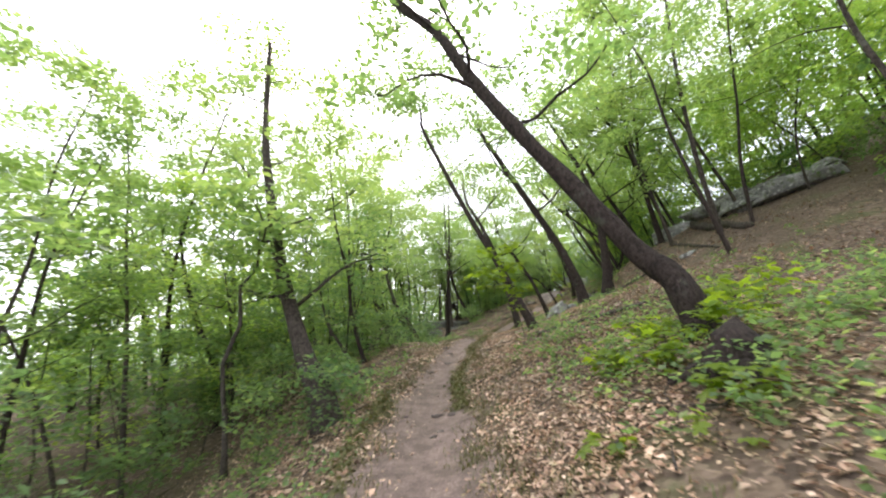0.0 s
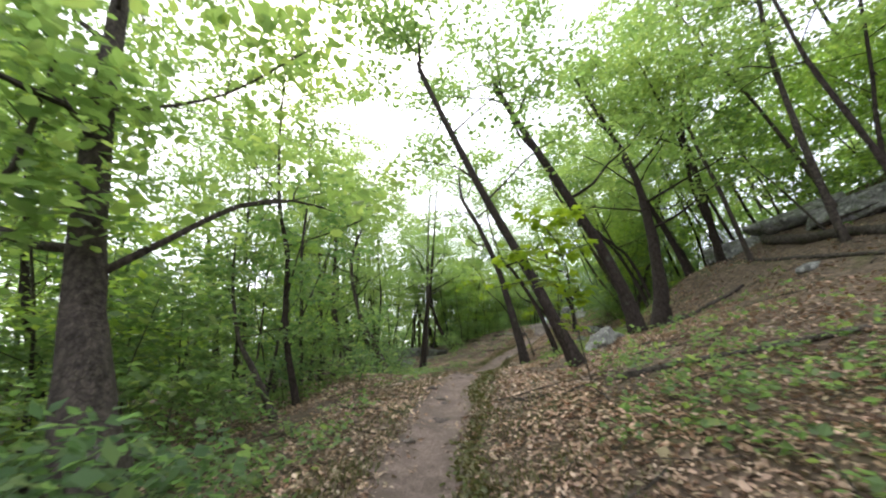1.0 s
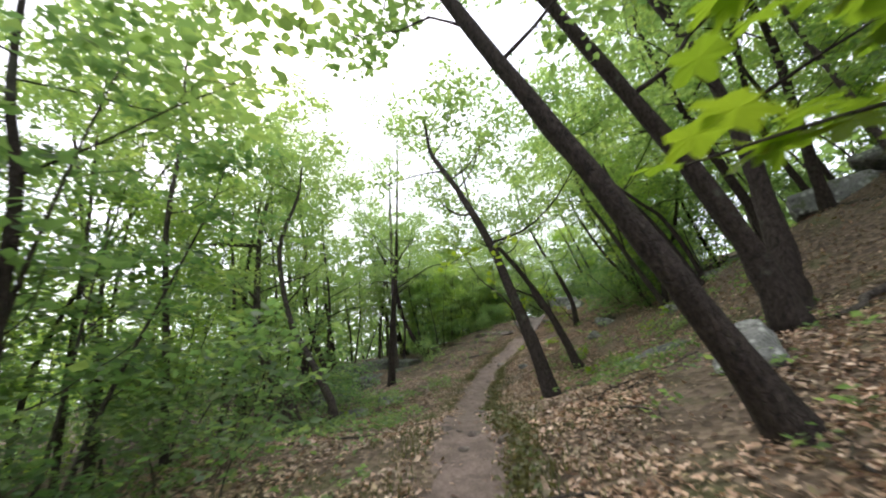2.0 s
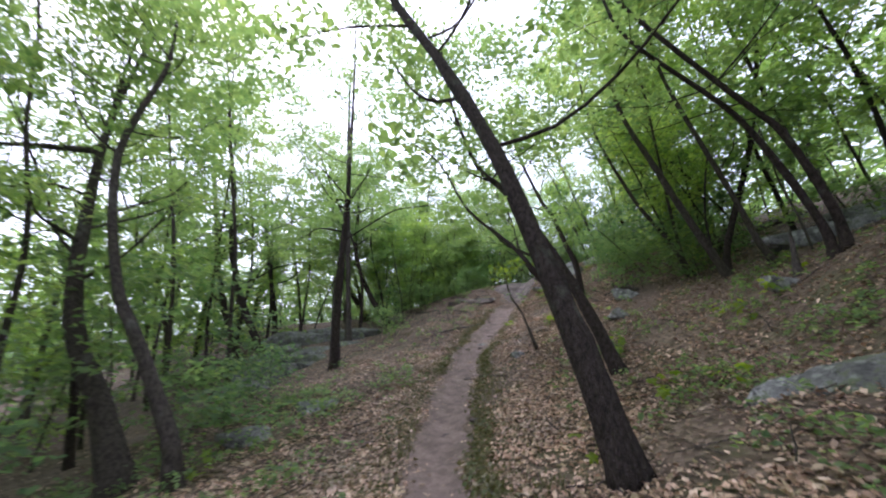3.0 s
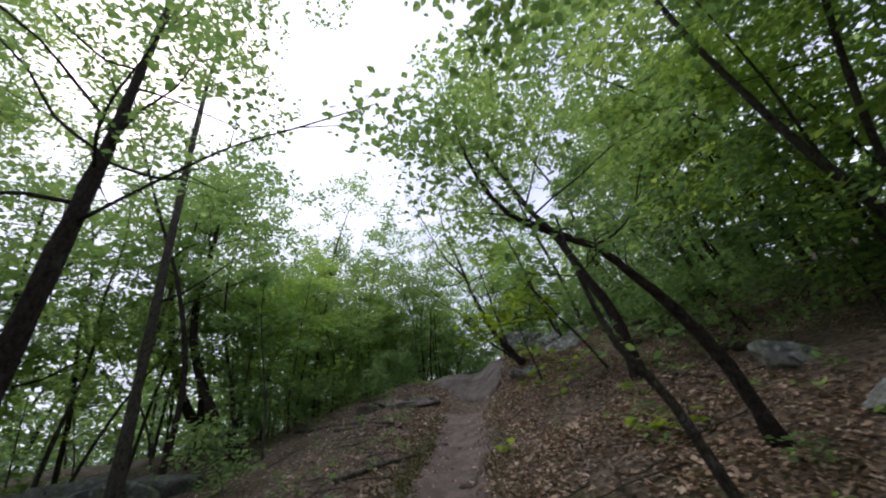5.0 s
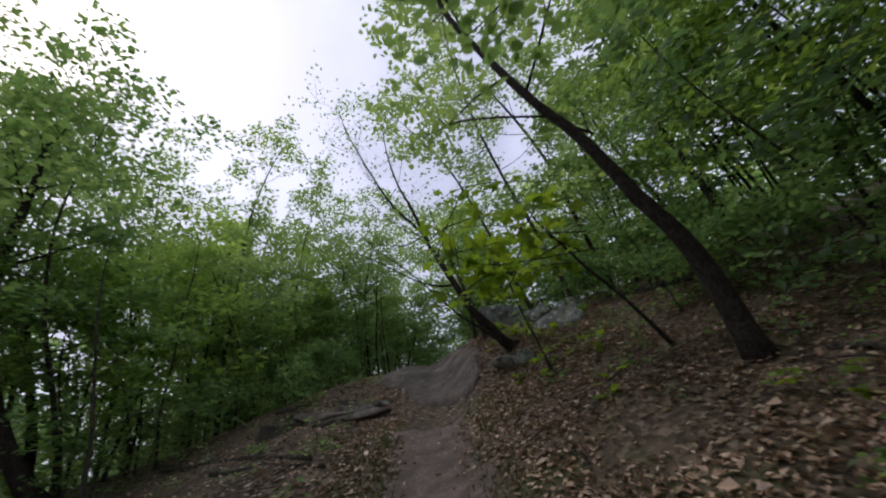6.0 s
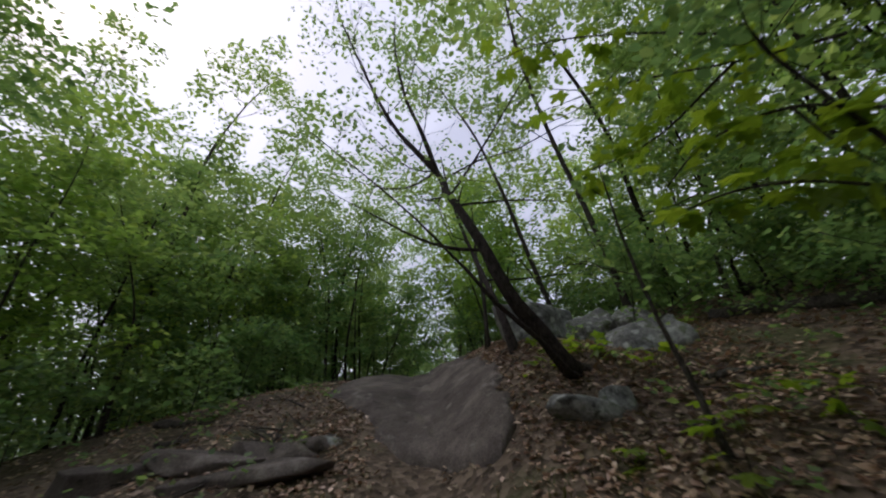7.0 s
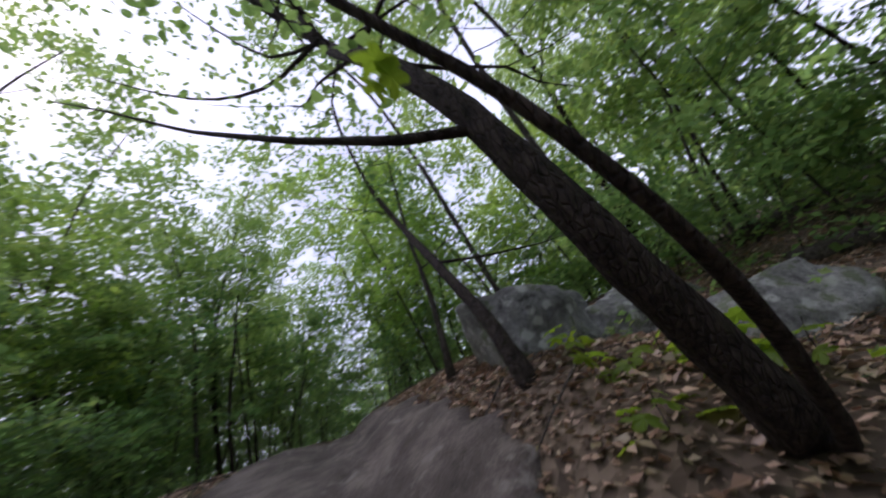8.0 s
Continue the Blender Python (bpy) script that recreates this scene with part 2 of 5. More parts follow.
def height(x, y):
    """Height of the forest floor at x, y."""
    s, u, z = along_across(x, y)
    x, y = np.atleast_1d(x).astype(float), np.atleast_1d(y).astype(float)
    right, left = np.maximum(u - 0.4, 0), np.maximum(-u - 0.4, 0)
    slope = np.interp(s, [0, 14, 25, 32, 40], [0.31, 0.31, 0.31, 0.28, 0.24])
    bank = np.interp(s, [20, 30, 35, 44, 55], [0, 0.12, 0.62, 0.55, 0.2])
    soft = np.interp(s, [10, 22], [1.0, 0.0])
    rise = slope * right + (0.005 * soft - 0.004 * (1 - soft)) * np.minimum(right, 12) ** 2 + bank * (1 - np.exp(-right / 0.9))
    edge, fall = np.interp(s, [-5, 8, 16, 30, 45], [0.2, 0.6, 3.0, 2.2, 1.6]), np.interp(s, [0, 12, 20, 45], [0.40, 0.30, 0.18, 0.20])
    drop = 0.05 * left + fall * (np.maximum(left - edge, 0) - 0.95 * np.maximum(left - 8, 0))
    near = np.minimum(np.abs(u) / 1.6, 1) ** 2
    rise = rise + np.interp(s, [33, 34.4, 37, 39], [0, 0.32, 0.25, 0]) * np.exp(-(((u - 1.7) / 0.75) ** 2))
    k = np.clip((u - np.interp(s, [10, 15, 17, 20, 24], [5, 5, 4.1, 4.1, 5])) / 3.1, 0, 1)
    steep = np.interp(s, [2, 10, 13, 15.3, 17.2, 20, 24, 30, 36], [-0.3, -0.1, 0.25, 0.75, 1.45, 1.3, 0.5, 0.2, 0])
    rise = rise + steep * (k * k * (3 - 2 * k) + 0.15 * np.clip(u - 8, 0, 8))
    mound = 0.95 * np.exp(-((x + 1.2) / 2.1) ** 2 - ((y - 33.9) / 1.9) ** 2)
    return z + rise - drop + mound + waves(x, y) * near - 0.06 * np.exp(-(u / 0.28) ** 2)


# ---------------------------------------------------------------- builders
def mesh_object(name, verts, faces, mat, parent=None, label="", smooth=True):
    me = bpy.data.meshes.new(name)
    me.from_pydata(np.asarray(verts).tolist(), [], faces if isinstance(faces, list) else faces.tolist())
    me.materials.append(mat)
    if smooth:
        me.shade_smooth()
    ob = new(name, me)
    if parent is not None:
        ob.parent = parent
    if label:
        ob["label"] = label
    return ob


def thing(name, place, label, category, group="", kind=""):
    ob = new(name)
    ob.empty_display_size = 0.1
    ob.location = place
    return tagged(ob, label, category, group, kind)


def curve_points(points, step=0.3):
    """A smooth polyline through the points."""
    p = np.asarray(points, float)
    n = max(2, int(np.mean(np.linalg.norm(np.diff(p, axis=0), axis=1)) / step))
    return smooth_line(p, n)


def tube(line, radii, sides=8, seed=0, rough=0.12):
    """A closed, knobbly tube along a line; verts and faces."""
    rng = np.random.default_rng(seed)
    line = np.asarray(line, float)
    n = len(line)
    way = np.gradient(line, axis=0)
    way /= np.linalg.norm(way, axis=1)[:, None] + 1e-9
    side = np.cross(way, (0.31, 0.95, 0.05))
    side /= np.linalg.norm(side, axis=1)[:, None] + 1e-9
    other = np.cross(way, side)
    a = np.linspace(0, 2 * np.pi, sides, endpoint=False)
    lobes = 1 + rough * (np.sin(a * 3 + rng.uniform(0, 6))[None] * 0.5 + rng.normal(0, 0.45, (n, sides)))
    r = np.asarray(radii)[:, None] * lobes
    v = line[:, None] + r[..., None] * (np.cos(a)[None, :, None] * side[:, None] + np.sin(a)[None, :, None] * other[:, None])
    verts = np.vstack([v.reshape(-1, 3), line[:1], line[-1:] + way[-1:] * radii[-1]])
    faces = []
    for i in range(n - 1):
        for j in range(sides):
            k = (j + 1) % sides
            faces.append((i * sides + j, i * sides + k, (i + 1) * sides + k, (i + 1) * sides + j))
    for j in range(sides):
        k = (j + 1) % sides
        faces.append((n * sides, k, j))
        faces.append((n * sides + 1, (n - 1) * sides + j, (n - 1) * sides + k))
    return verts, faces


def leaf_blades(centres, per, radius, size, rng, flat=0.28, detail=False):
    """Leaves scattered in flattened sprays round the centres: folded kites, verts and quads in pairs."""
    c = np.repeat(np.asarray(centres, float), per, axis=0)
    n = len(c)
    a, r = rng.uniform(0, 2 * np.pi, n), radius * np.sqrt(rng.uniform(0, 1, n))
    pos = c + np.c_[r * np.cos(a), r * np.sin(a), rng.normal(0, radius * flat, n)]
    return blades_at(pos, size, rng, detail=detail)


def blades_at(pos, size, rng, tilt=0.45, detail=False):
    n = len(pos)
    a = rng.uniform(0, 2 * np.pi, n)
    up = np.c_[rng.normal(0, tilt, n), rng.normal(0, tilt, n), np.ones(n)]
    up /= np.linalg.norm(up, axis=1)[:, None]
    way = np.c_[np.cos(a), np.sin(a), rng.normal(-0.15, 0.3, n)]
    way -= up * np.sum(way * up, axis=1)[:, None]
    way /= np.linalg.norm(way, axis=1)[:, None]
    side = np.cross(up, way)
    ln = (size * rng.uniform(0.6, 1.3, n))[:, None]
    w = ln * rng.uniform(0.27, 0.4, n)[:, None]
    lift = ln * rng.uniform(-0.06, 0.14, n)[:, None]
    p0, p1 = pos - way * ln * 0.5, pos + way * ln * 0.5 - up * lift * 0.6
    l, r = pos + side * w + up * lift + way * ln * 0.06, pos - side * w + up * lift + way * ln * 0.06
    if detail:
        low, high = -way * ln * 0.22, way * ln * 0.24
        verts = np.stack([p0, pos + low - side * w * 0.95 + up * lift, pos + high - side * w * 0.8 + up * lift, p1, pos + high + side * w * 0.8 + up * lift,
                          pos + low + side * w * 0.95 + up * lift], axis=1).reshape(-1, 3)
        i = np.arange(n)[:, None] * 6
        quads_n = np.stack([i + np.array([0, 1, 2, 3]), i + np.array([0, 3, 4, 5])], axis=1).reshape(-1, 4)
        return verts, quads_n
    verts = np.stack([p0, r, p1, l], axis=1).reshape(-1, 3)
    i = np.arange(n)[:, None] * 4
    faces = np.vstack([i + np.array([0, 1, 2]), i + np.array([0, 2, 3])]).reshape(2, n, 3).transpose(1, 0, 2).reshape(-1, 3)
    return verts, faces


def limb_line(rng, start, way, length, bend=0.25, rise=0.25):
    p, w, out = np.array(start, float), np.array(way, float), [np.array(start, float)]
    for _ in range(4):
        w = w + rng.normal(0, bend, 3) + (0, 0, rise * 0.4)
        w /= np.linalg.norm(w)
        p = p + w * length / 4
        out.append(p.copy())
    return np.array(out)


def build_tree(place, stem, r0, bark, leaf, rng, name="tree", label="", group="", limbs=6, spread=2.0, first=0.45, clump=0.55, per=45, size=0.12, top=0.2,
               extra=(), sides=9, along=4, flat=0.28, detail=False, joined=False):
    """A tree: a tapered trunk through the stem's points (relative to its foot), limbs, and a crown of leaf sprays at the limbs."""
    tree = thing(name, place, label, "tree", group)
    line = curve_points(stem, 0.28)
    f = np.linspace(0, 1, len(line))
    rad = r0 * (1 - f * (1 - top)) * (1 + 0.55 * np.exp(-np.linalg.norm(line - line[0], axis=1) / (2.2 * r0 + 0.02)))
    part_v, part_f = tube(line, rad, sides, int(rng.integers(1e6)))
    mesh_object("trunk", part_v, part_f, bark, tree)
    sprays, vs, fcs, tvs, tfs = [], np.zeros((0, 3)), [], np.zeros((0, 3)), []
    for k in range(limbs):
        g = first + (1 - first) * (k + rng.uniform(0.1, 0.9)) / limbs
        i = min(int(g * (len(line) - 1)), len(line) - 2)
        a = k * 2.4 + rng.uniform(-0.5, 0.5)
        ll = limb_line(rng, line[i], (np.cos(a), np.sin(a), 0.35), spread * rng.uniform(0.6, 1.1) * (1.25 - 0.6 * (g - first) / (1 - first)))
        lr = rad[i] * rng.uniform(0.28, 0.42)
        fine = curve_points(ll, 0.3)
        v, fc = tube(fine, np.linspace(lr, max(lr * 0.25, 0.004), len(fine)), 3 if joined else 4, k)
        if joined:
            fcs += [tuple(np.array(f4) + len(vs)) for f4 in fc]
            vs = np.vstack([vs, v])
        else:
            mesh_object("limb", v, fc, bark, tree)
        for j, q in enumerate(np.linspace(0.35, 1.0, along)):
            i2 = min(int(q * (len(fine) - 1)), len(fine) - 1)
            if q > 0.99:
                sprays.append(fine[-1] + rng.normal(0, clump * 0.25, 3))
                continue
            lead = ll[-1] - ll[0]
            out = lead / (np.linalg.norm(lead) + 1e-9) + np.cross(lead / (np.linalg.norm(lead) + 1e-9), (0, 0, 1)) * (1 if j % 2 else -1) * rng.uniform(0.5, 1.1) + (0, 0, rng.normal(0.12, 0.25))
            tw = limb_line(rng, fine[i2], out / np.linalg.norm(out), spread * rng.uniform(0.22, 0.4), 0.3, 0.15)
            sprays.append(tw[-1] + rng.normal(0, clump * 0.3, 3) * (1, 1, 0.6))
            if joined:
                continue
            tv2, tf2 = tube(tw[::2], np.linspace(max(lr * 0.32, 0.005), 0.003, 3), 3, j)
            tfs += [tuple(np.array(f4) + len(tvs)) for f4 in tf2]
            tvs = np.vstack([tvs, tv2])
    if joined:
        tfs = fcs + [tuple(np.array(f4) + len(vs)) for f4 in tfs]
        tvs = np.vstack([vs, tvs])
    if len(tvs):
        mesh_object("branchwork", tvs, tfs, bark, tree)["kind"] = "stuff"
    for pts, br in extra:
        fine = curve_points(pts, 0.2)
        v, fc = tube(fine, np.linspace(br, br * 0.2, len(fine)), 7, 3)
        mesh_object("limb", v, fc, bark, tree)
        for q in (0.55, 0.75, 0.9, 1.0):
            sprays.append(fine[min(int(q * (len(fine) - 1)), len(fine) - 1)] + rng.normal(0, 0.25, 3))
    sprays += [line[-1], line[-2] + rng.normal(0, clump * 0.5, 3), line[-1] + (0, 0, clump * 0.4), line[-1] + rng.normal(0, clump * 0.6, 3)]
    if per:
        v, fc = leaf_blades(sprays, per, clump, size, rng, flat, detail=detail)
        mesh_object("crown", v, fc, leaf, tree, smooth=False)
    return tree


def floor_at(x, y):
    return float(height(x, y)[0])


# ---------------------------------------------------------------- ground
def spaced(core_from, core_to, step, far):
    """Even steps in the core, widening steps out to far on both sides."""
    core = np.arange(core_from, core_to + step / 2, step)
    out, d, x = [], step, 0.0
    while x < far:
        d *= 1.22
        x += d
        out.append(x)
    out = np.array(out)
    return np.r_[core[0] - out[::-1], core, core[-1] + out]


gx, gy = spaced(-10, 24, 0.22, 500), spaced(-5, 48, 0.22, 500)
X, Y = np.meshgrid(gx, gy)
Z = height(X.ravel(), Y.ravel()).reshape(X.shape)
far = np.clip((np.hypot(X - 6, Y - 20) - 60) / 300, 0, 1)
Z = Z * (1 - far) - 25 * far * (X < 6) + np.minimum(Z, 40) * far * (X >= 6)
rows_n, cols_n = X.shape
ids = np.arange(rows_n * cols_n).reshape(rows_n, cols_n)
quads = np.stack([ids[:-1, :-1], ids[:-1, 1:], ids[1:, 1:], ids[1:, :-1]], axis=-1).reshape(-1, 4)
ground_ob = mesh_object("ground", np.c_[X.ravel(), Y.ravel(), Z.ravel()], quads, GROUND)
tagged(ground_ob, "sloping forest floor of brown leaf litter, soil and moss", "ground", kind="structure")


def trail_strip():
    rng = np.random.default_rng(5)
    verts, faces, w = [], [], 11
    steps = np.arange(-9, 33.4, 0.14)
    for n, s in enumerate(steps):
        i = np.searchsorted(ALONG, s) - 1
        a, b = LINE[i], LINE[i + 1]
        k = (s - ALONG[i]) / STEP[i]
        p, v = a + (b - a) * k, (b - a)[:2] / STEP[i]
        half = np.interp(s, [0, 4, 5.5, 7.5, 10, 14, 20, 30], [1.0, 0.98, 0.9, 0.7, 0.52, 0.45, 0.46, 0.75]) + 0.05 * np.sin(s * 1.7) + 0.04 * np.sin(s * 4.1 + 1) + rng.normal(0, 0.015)
        for j in range(w):
            u = (j / (w - 1) * 2 - 1) * half + 0.05 * np.sin(s * 1.1)
            edge = abs(j / (w - 1) * 2 - 1)
            verts.append((p[0] + v[1] * u, p[1] - v[0] * u, 0.022 * (1 - edge ** 4) + rng.normal(0, 0.006) - 0.012 * edge ** 4))
        if n:
            for j in range(w - 1):
                q = (n - 1) * w + j
                faces.append((q, q + 1, q + w + 1, q + w))
    verts = np.array(verts)
    verts[:, 2] += height(verts[:, 0], verts[:, 1])
    return tagged(mesh_object("trail", verts, faces, DIRT), "narrow trodden brown dirt footpath along the slope", "path", kind="structure")


trail_strip()


def rock(name, place, size, turn=(0, 0, 0), seed=0, mat=None, label="", category="rock", rough=0.18, sub=4, boxy=0.0):
    """A weathered rock: a rounded block pushed about by noise, part of it in the soil."""
    bm = bmesh.new()
    bmesh.ops.create_icosphere(bm, subdivisions=sub, radius=1.0)
    prng = random.Random(seed)
    cuts = [(Vector((prng.gauss(0, 1), prng.gauss(0, 1), prng.gauss(0.2, 0.8))).normalized(), prng.uniform(0.5, 0.8) if name == "boulder" else prng.uniform(0.55, 0.85)) for _ in range(12 if name == "boulder" else 9)]
    shift = Vector((seed * 3.17, seed * 1.31, seed * 2.77))
    for v in bm.verts:
        c = v.co.copy()
        if boxy:
            m = max(abs(c.x), abs(c.y), abs(c.z))
            c = c.lerp(c / m * 0.86, boxy)
        for way, depth in cuts:
            over = c.dot(way) - depth
            if over > 0:
                c = c - way * over * 0.92
        k = 1 + rough * (noise.noise(c * 1.3 + shift) + 0.5 * noise.noise(c * 3.1 + shift) + 0.22 * noise.noise(c * 7.5 + shift))
        v.co = Vector((c.x * k * size[0], c.y * k * size[1], c.z * k * size[2]))
    me = bpy.data.meshes.new(name)
    bm.to_mesh(me)
    bm.free()
    me.materials.append(mat or ROCK)
    me.shade_smooth()
    ob = new(name, me)
    ob.matrix_world = pose(*place, *turn)
    return tagged(ob, label, category, "rocks on the slope")


# the hump of bare bedrock that the path climbs over
def bedrock_slab():
    s = np.arange(33.68, 41.01, 0.08)
    k = np.linspace(-1, 1, 41)
    left = np.interp(s, [33.68, 33.78, 34.0, 34.5, 34.9, 35.3, 36.1, 36.84, 38.3, 41], [0.8, 0.66, 0.5, 0.12, -0.3, -0.68, -0.85, -1.6, -1.8, -1.0])
    right = np.interp(s, [33.68, 33.78, 34.1, 34.6, 35.1, 36.9, 38.5, 41], [0.82, 0.96, 1.08, 1.18, 1.35, 1.45, 1.4, 0.9])
    i = np.clip(np.searchsorted(ALONG, s) - 1, 0, len(STEP) - 1)
    v = (LINE[i + 1] - LINE[i])[:, :2] / STEP[i][:, None]
    p = LINE[i][:, :2] + v * (s - ALONG[i])[:, None]
    u = (left + right)[:, None] / 2 + k[None] * (right - left)[:, None] / 2 + (0.05 * np.sin(s * 5) + 0.04 * np.sin(s * 11.3 + 1))[:, None] * np.abs(k)[None] + 0.03 * np.sin(s * 23)[:, None] * k[None] ** 3
    x, y = p[:, :1] + v[:, 1:] * u, p[:, 1:] - v[:, :1] * u
    tread = np.interp(s, ALONG, LINE[:, 2])[:, None] + np.clip(u, -0.6, 2) * 0.16
    dome = (1 - np.abs(k[None]) ** 5) * np.clip((s - 33.66) / 0.22, 0, 1)[:, None] ** 0.5 * np.clip((41 - s) / 1.5, 0, 1)[:, None]
    bumps = np.array([[noise.noise((a * 0.9, b * 0.9, 3.0)) * 0.07 + noise.noise((a * 3, b * 3, 5.0)) * 0.02 for a, b in zip(ra, rb)] for ra, rb in zip(x, y)])
    crack = -0.05 * np.exp(-((u - 0.15 - 0.12 * np.sin(s * 2.2)[:, None]) / 0.05) ** 2)
    base = np.maximum(height(x.ravel(), y.ravel()).reshape(x.shape), tread - 0.05)
    z = base + (0.11 + 0.07 * (1 - k[None] ** 2)) * dome + (bumps + crack) * dome - 0.5 * (1 - dome) ** 2
    n, m = x.shape
    ids2 = np.arange(n * m).reshape(n, m)
    quads2 = np.stack([ids2[:-1, :-1], ids2[:-1, 1:], ids2[1:, 1:], ids2[1:, :-1]], axis=-1).reshape(-1, 4)
    ob = mesh_object("bedrock_slab", np.c_[x.ravel(), y.ravel(), z.ravel()], quads2, SLAB)
    return tagged(ob, "smooth worn brownish bedrock slab crossing the footpath", "rock", "rocks on the slope")


bedrock_slab()


def block(name, place, half, turn, seed, label, cuts=7, category="rock", group="rocks on the slope", mat=None):
    """A broken slab of rock: a box split along random planes, its edges chipped and its faces uneven."""
    prng = random.Random(seed)
    bm = bmesh.new()
    bmesh.ops.create_cube(bm, size=2.0)
    for _ in range(cuts):
        a, tip = prng.uniform(0, 6.283), prng.gauss(0.1, 0.35)
        way = Vector((math.cos(a), math.sin(a), tip)).normalized()
        bmesh.ops.bisect_plane(bm, geom=bm.verts[:] + bm.edges[:] + bm.faces[:], plane_co=way * prng.uniform(0.72, 1.02), plane_no=way, clear_outer=True)
        bmesh.ops.holes_fill(bm, edges=[e for e in bm.edges if e.is_boundary])
    for v in bm.verts:
        v.co = Vector((v.co.x * half[0], v.co.y * half[1], v.co.z * half[2]))
    small = min(half)
    bmesh.ops.remove_doubles(bm, verts=bm.verts[:], dist=small * 0.12)
    bmesh.ops.bevel(bm, geom=bm.edges[:], offset=small * 0.13, segments=1, affect="EDGES", clamp_overlap=True)
    bmesh.ops.triangulate(bm, faces=bm.faces[:])
    for _ in range(3):
        bmesh.ops.subdivide_edges(bm, edges=[e for e in bm.edges if e.calc_length() > max(half) * 0.16], cuts=1, use_grid_fill=True)
        bmesh.ops.triangulate(bm, faces=bm.faces[:])
    shift = Vector((seed * 3.17, seed * 1.31, seed * 2.77))
    for v in bm.verts:
        q = Vector((v.co.x, v.co.y, v.co.z * 2.6))
        v.co += v.co.normalized() * small * (0.16 * noise.noise(q * 1.7 + shift) + 0.12 * noise.noise(q * 5.0 + shift))
    bmesh.ops.recalc_face_normals(bm, faces=bm.faces[:])
    me = bpy.data.meshes.new(name)
    bm.to_mesh(me)
    bm.free()
    me.materials.append(mat or ROCK)
    me.shade_smooth()
    ob = new(name, me)
    ob.matrix_world = pose(*place, *turn)
    return tagged(ob, label, category, group)


def outcrop():
    """Broken tiers of bedrock in the woods below the path, each tier a row of slabs stepping up to the next."""
    prng = random.Random(5)
    words = ("mossy grey slab of a broken rock outcrop", "flat grey rock tier among thin trees", "cracked grey block with a dark gap under it")
    n = 0
    for y, x0, x1, top, deep in ((29.5, -3.4, -1.9, 1.25, 0.3), (30.6, -3.6, -0.8, 1.55, 0.36), (31.6, -3.3, 0.2, 1.9, 0.4), (32.7, -2.9, 0.6, 2.3, 0.42), (33.9, -2.4, 0.5, 2.72, 0.46), (35.0, -3.4, 0.8, 2.85, 0.5)):
        x = x0
        while x < x1:
            w = prng.uniform(0.45, 1.05)
            x += w
            z = top - 0.16 * max(0, -1.6 - x) + prng.gauss(0, 0.07)
            h = deep * prng.uniform(0.7, 1.1)
            block("rock_ledge", (x, y + prng.gauss(0, 0.22), z - h), (w * 1.12, prng.uniform(0.55, 0.8), h), (prng.gauss(0, 4), prng.gauss(-4, 4), prng.gauss(0, 16)), 900 + n, words[n % 3], group="rock outcrop in the woods", mat=OUTCROP)
            x += w * 0.85
            n += 1


outcrop()


def lay_rock(x, y, dz, size, turn, seed, name, label):
    rock(name, (x, y, floor_at(x, y) + dz), size, turn, seed, SLAB if "brown" in label else ROCK, label, "rock" if max(size) > 0.5 else "stone", 0.16, 5 if name == "boulder" else 4 if max(size) > 0.5 else 3, 0.12 if name == "boulder" else 0.5)


lay_rock(11.3, 33.1, 0.12, (1.0, 0.75, 0.78), (0, 0, 35), 5, "boulder", "pale grey lichen-covered boulder at the foot of a slim leaning tree")
lay_rock(11.45, 31.2, -0.2, (0.88, 0.7, 0.62), (-8, 10, -72), 7, "boulder", "broad pale grey boulder on the leaf-covered bank")
lay_rock(11.85, 32.25, -0.05, (0.7, 0.6, 0.62), (0, 0, 10), 70, "boulder", "grey mossy boulder wedged between larger ones")
lay_rock(13.4, 32.3, -0.1, (0.9, 0.7, 0.5), (0, 0, 60), 6, "boulder", "grey boulder half sunk in the bank")
lay_rock(9.39, 30.87, 0.0, (0.40, 0.27, 0.13), (0, 12, -30), 8, "stone", "flat grey stone among dry leaves")
lay_rock(3.85, 13.1, 0.08, (0.55, 0.42, 0.40), (0, 0, 30), 9, "boulder", "rounded grey boulder behind a leaning tree")
lay_rock(4.6, 13.9, 0.0, (0.3, 0.25, 0.2), (0, 0, 0), 19, "stone", "grey stone beside a boulder")
for n, (x, y, w, d, turn, label) in enumerate([(10.1, 16.0, 0.8, 0.55, -50, "pale blocky rock behind a fallen log"), (10.9, 14.7, 1.1, 0.7, -60, "grey rock ledge with a dark gap under it"),
                                               (11.2, 13.3, 1.2, 0.75, -70, "long pale rock ledge on the upper slope"), (11.7, 12.1, 1.4, 0.8, -80, "flat pale ledge lying over darker rock")]):
    block("rock_ledge", (x, y, floor_at(x, y) + 0.1), (w, d, 0.26), (0, -9, turn), 71 + n, label)
    block("rock_ledge", (x + 0.3, y - 0.25, floor_at(x, y) + 0.4), (w * 0.8, d * 0.7, 0.14), (4, -12, turn + 14), 81 + n, label)
lay_rock(7.6, 11.6, 0.0, (0.35, 0.22, 0.14), (0, -10, 10), 75, "stone", "small grey stone on the mossy slope")
block("rock_ledge", (11.2, 20.6, floor_at(11.2, 20.6) + 0.03), (1.2, 0.5, 0.2), (0, -8, -50), 12, "low pale rock ledge among leaning trees")
block("rock_ledge", (13.2, 20.2, floor_at(13.2, 20.2) + 0.02), (1.2, 0.8, 0.25), (0, -14, 0), 22, "pale rock ledge on the upper slope")
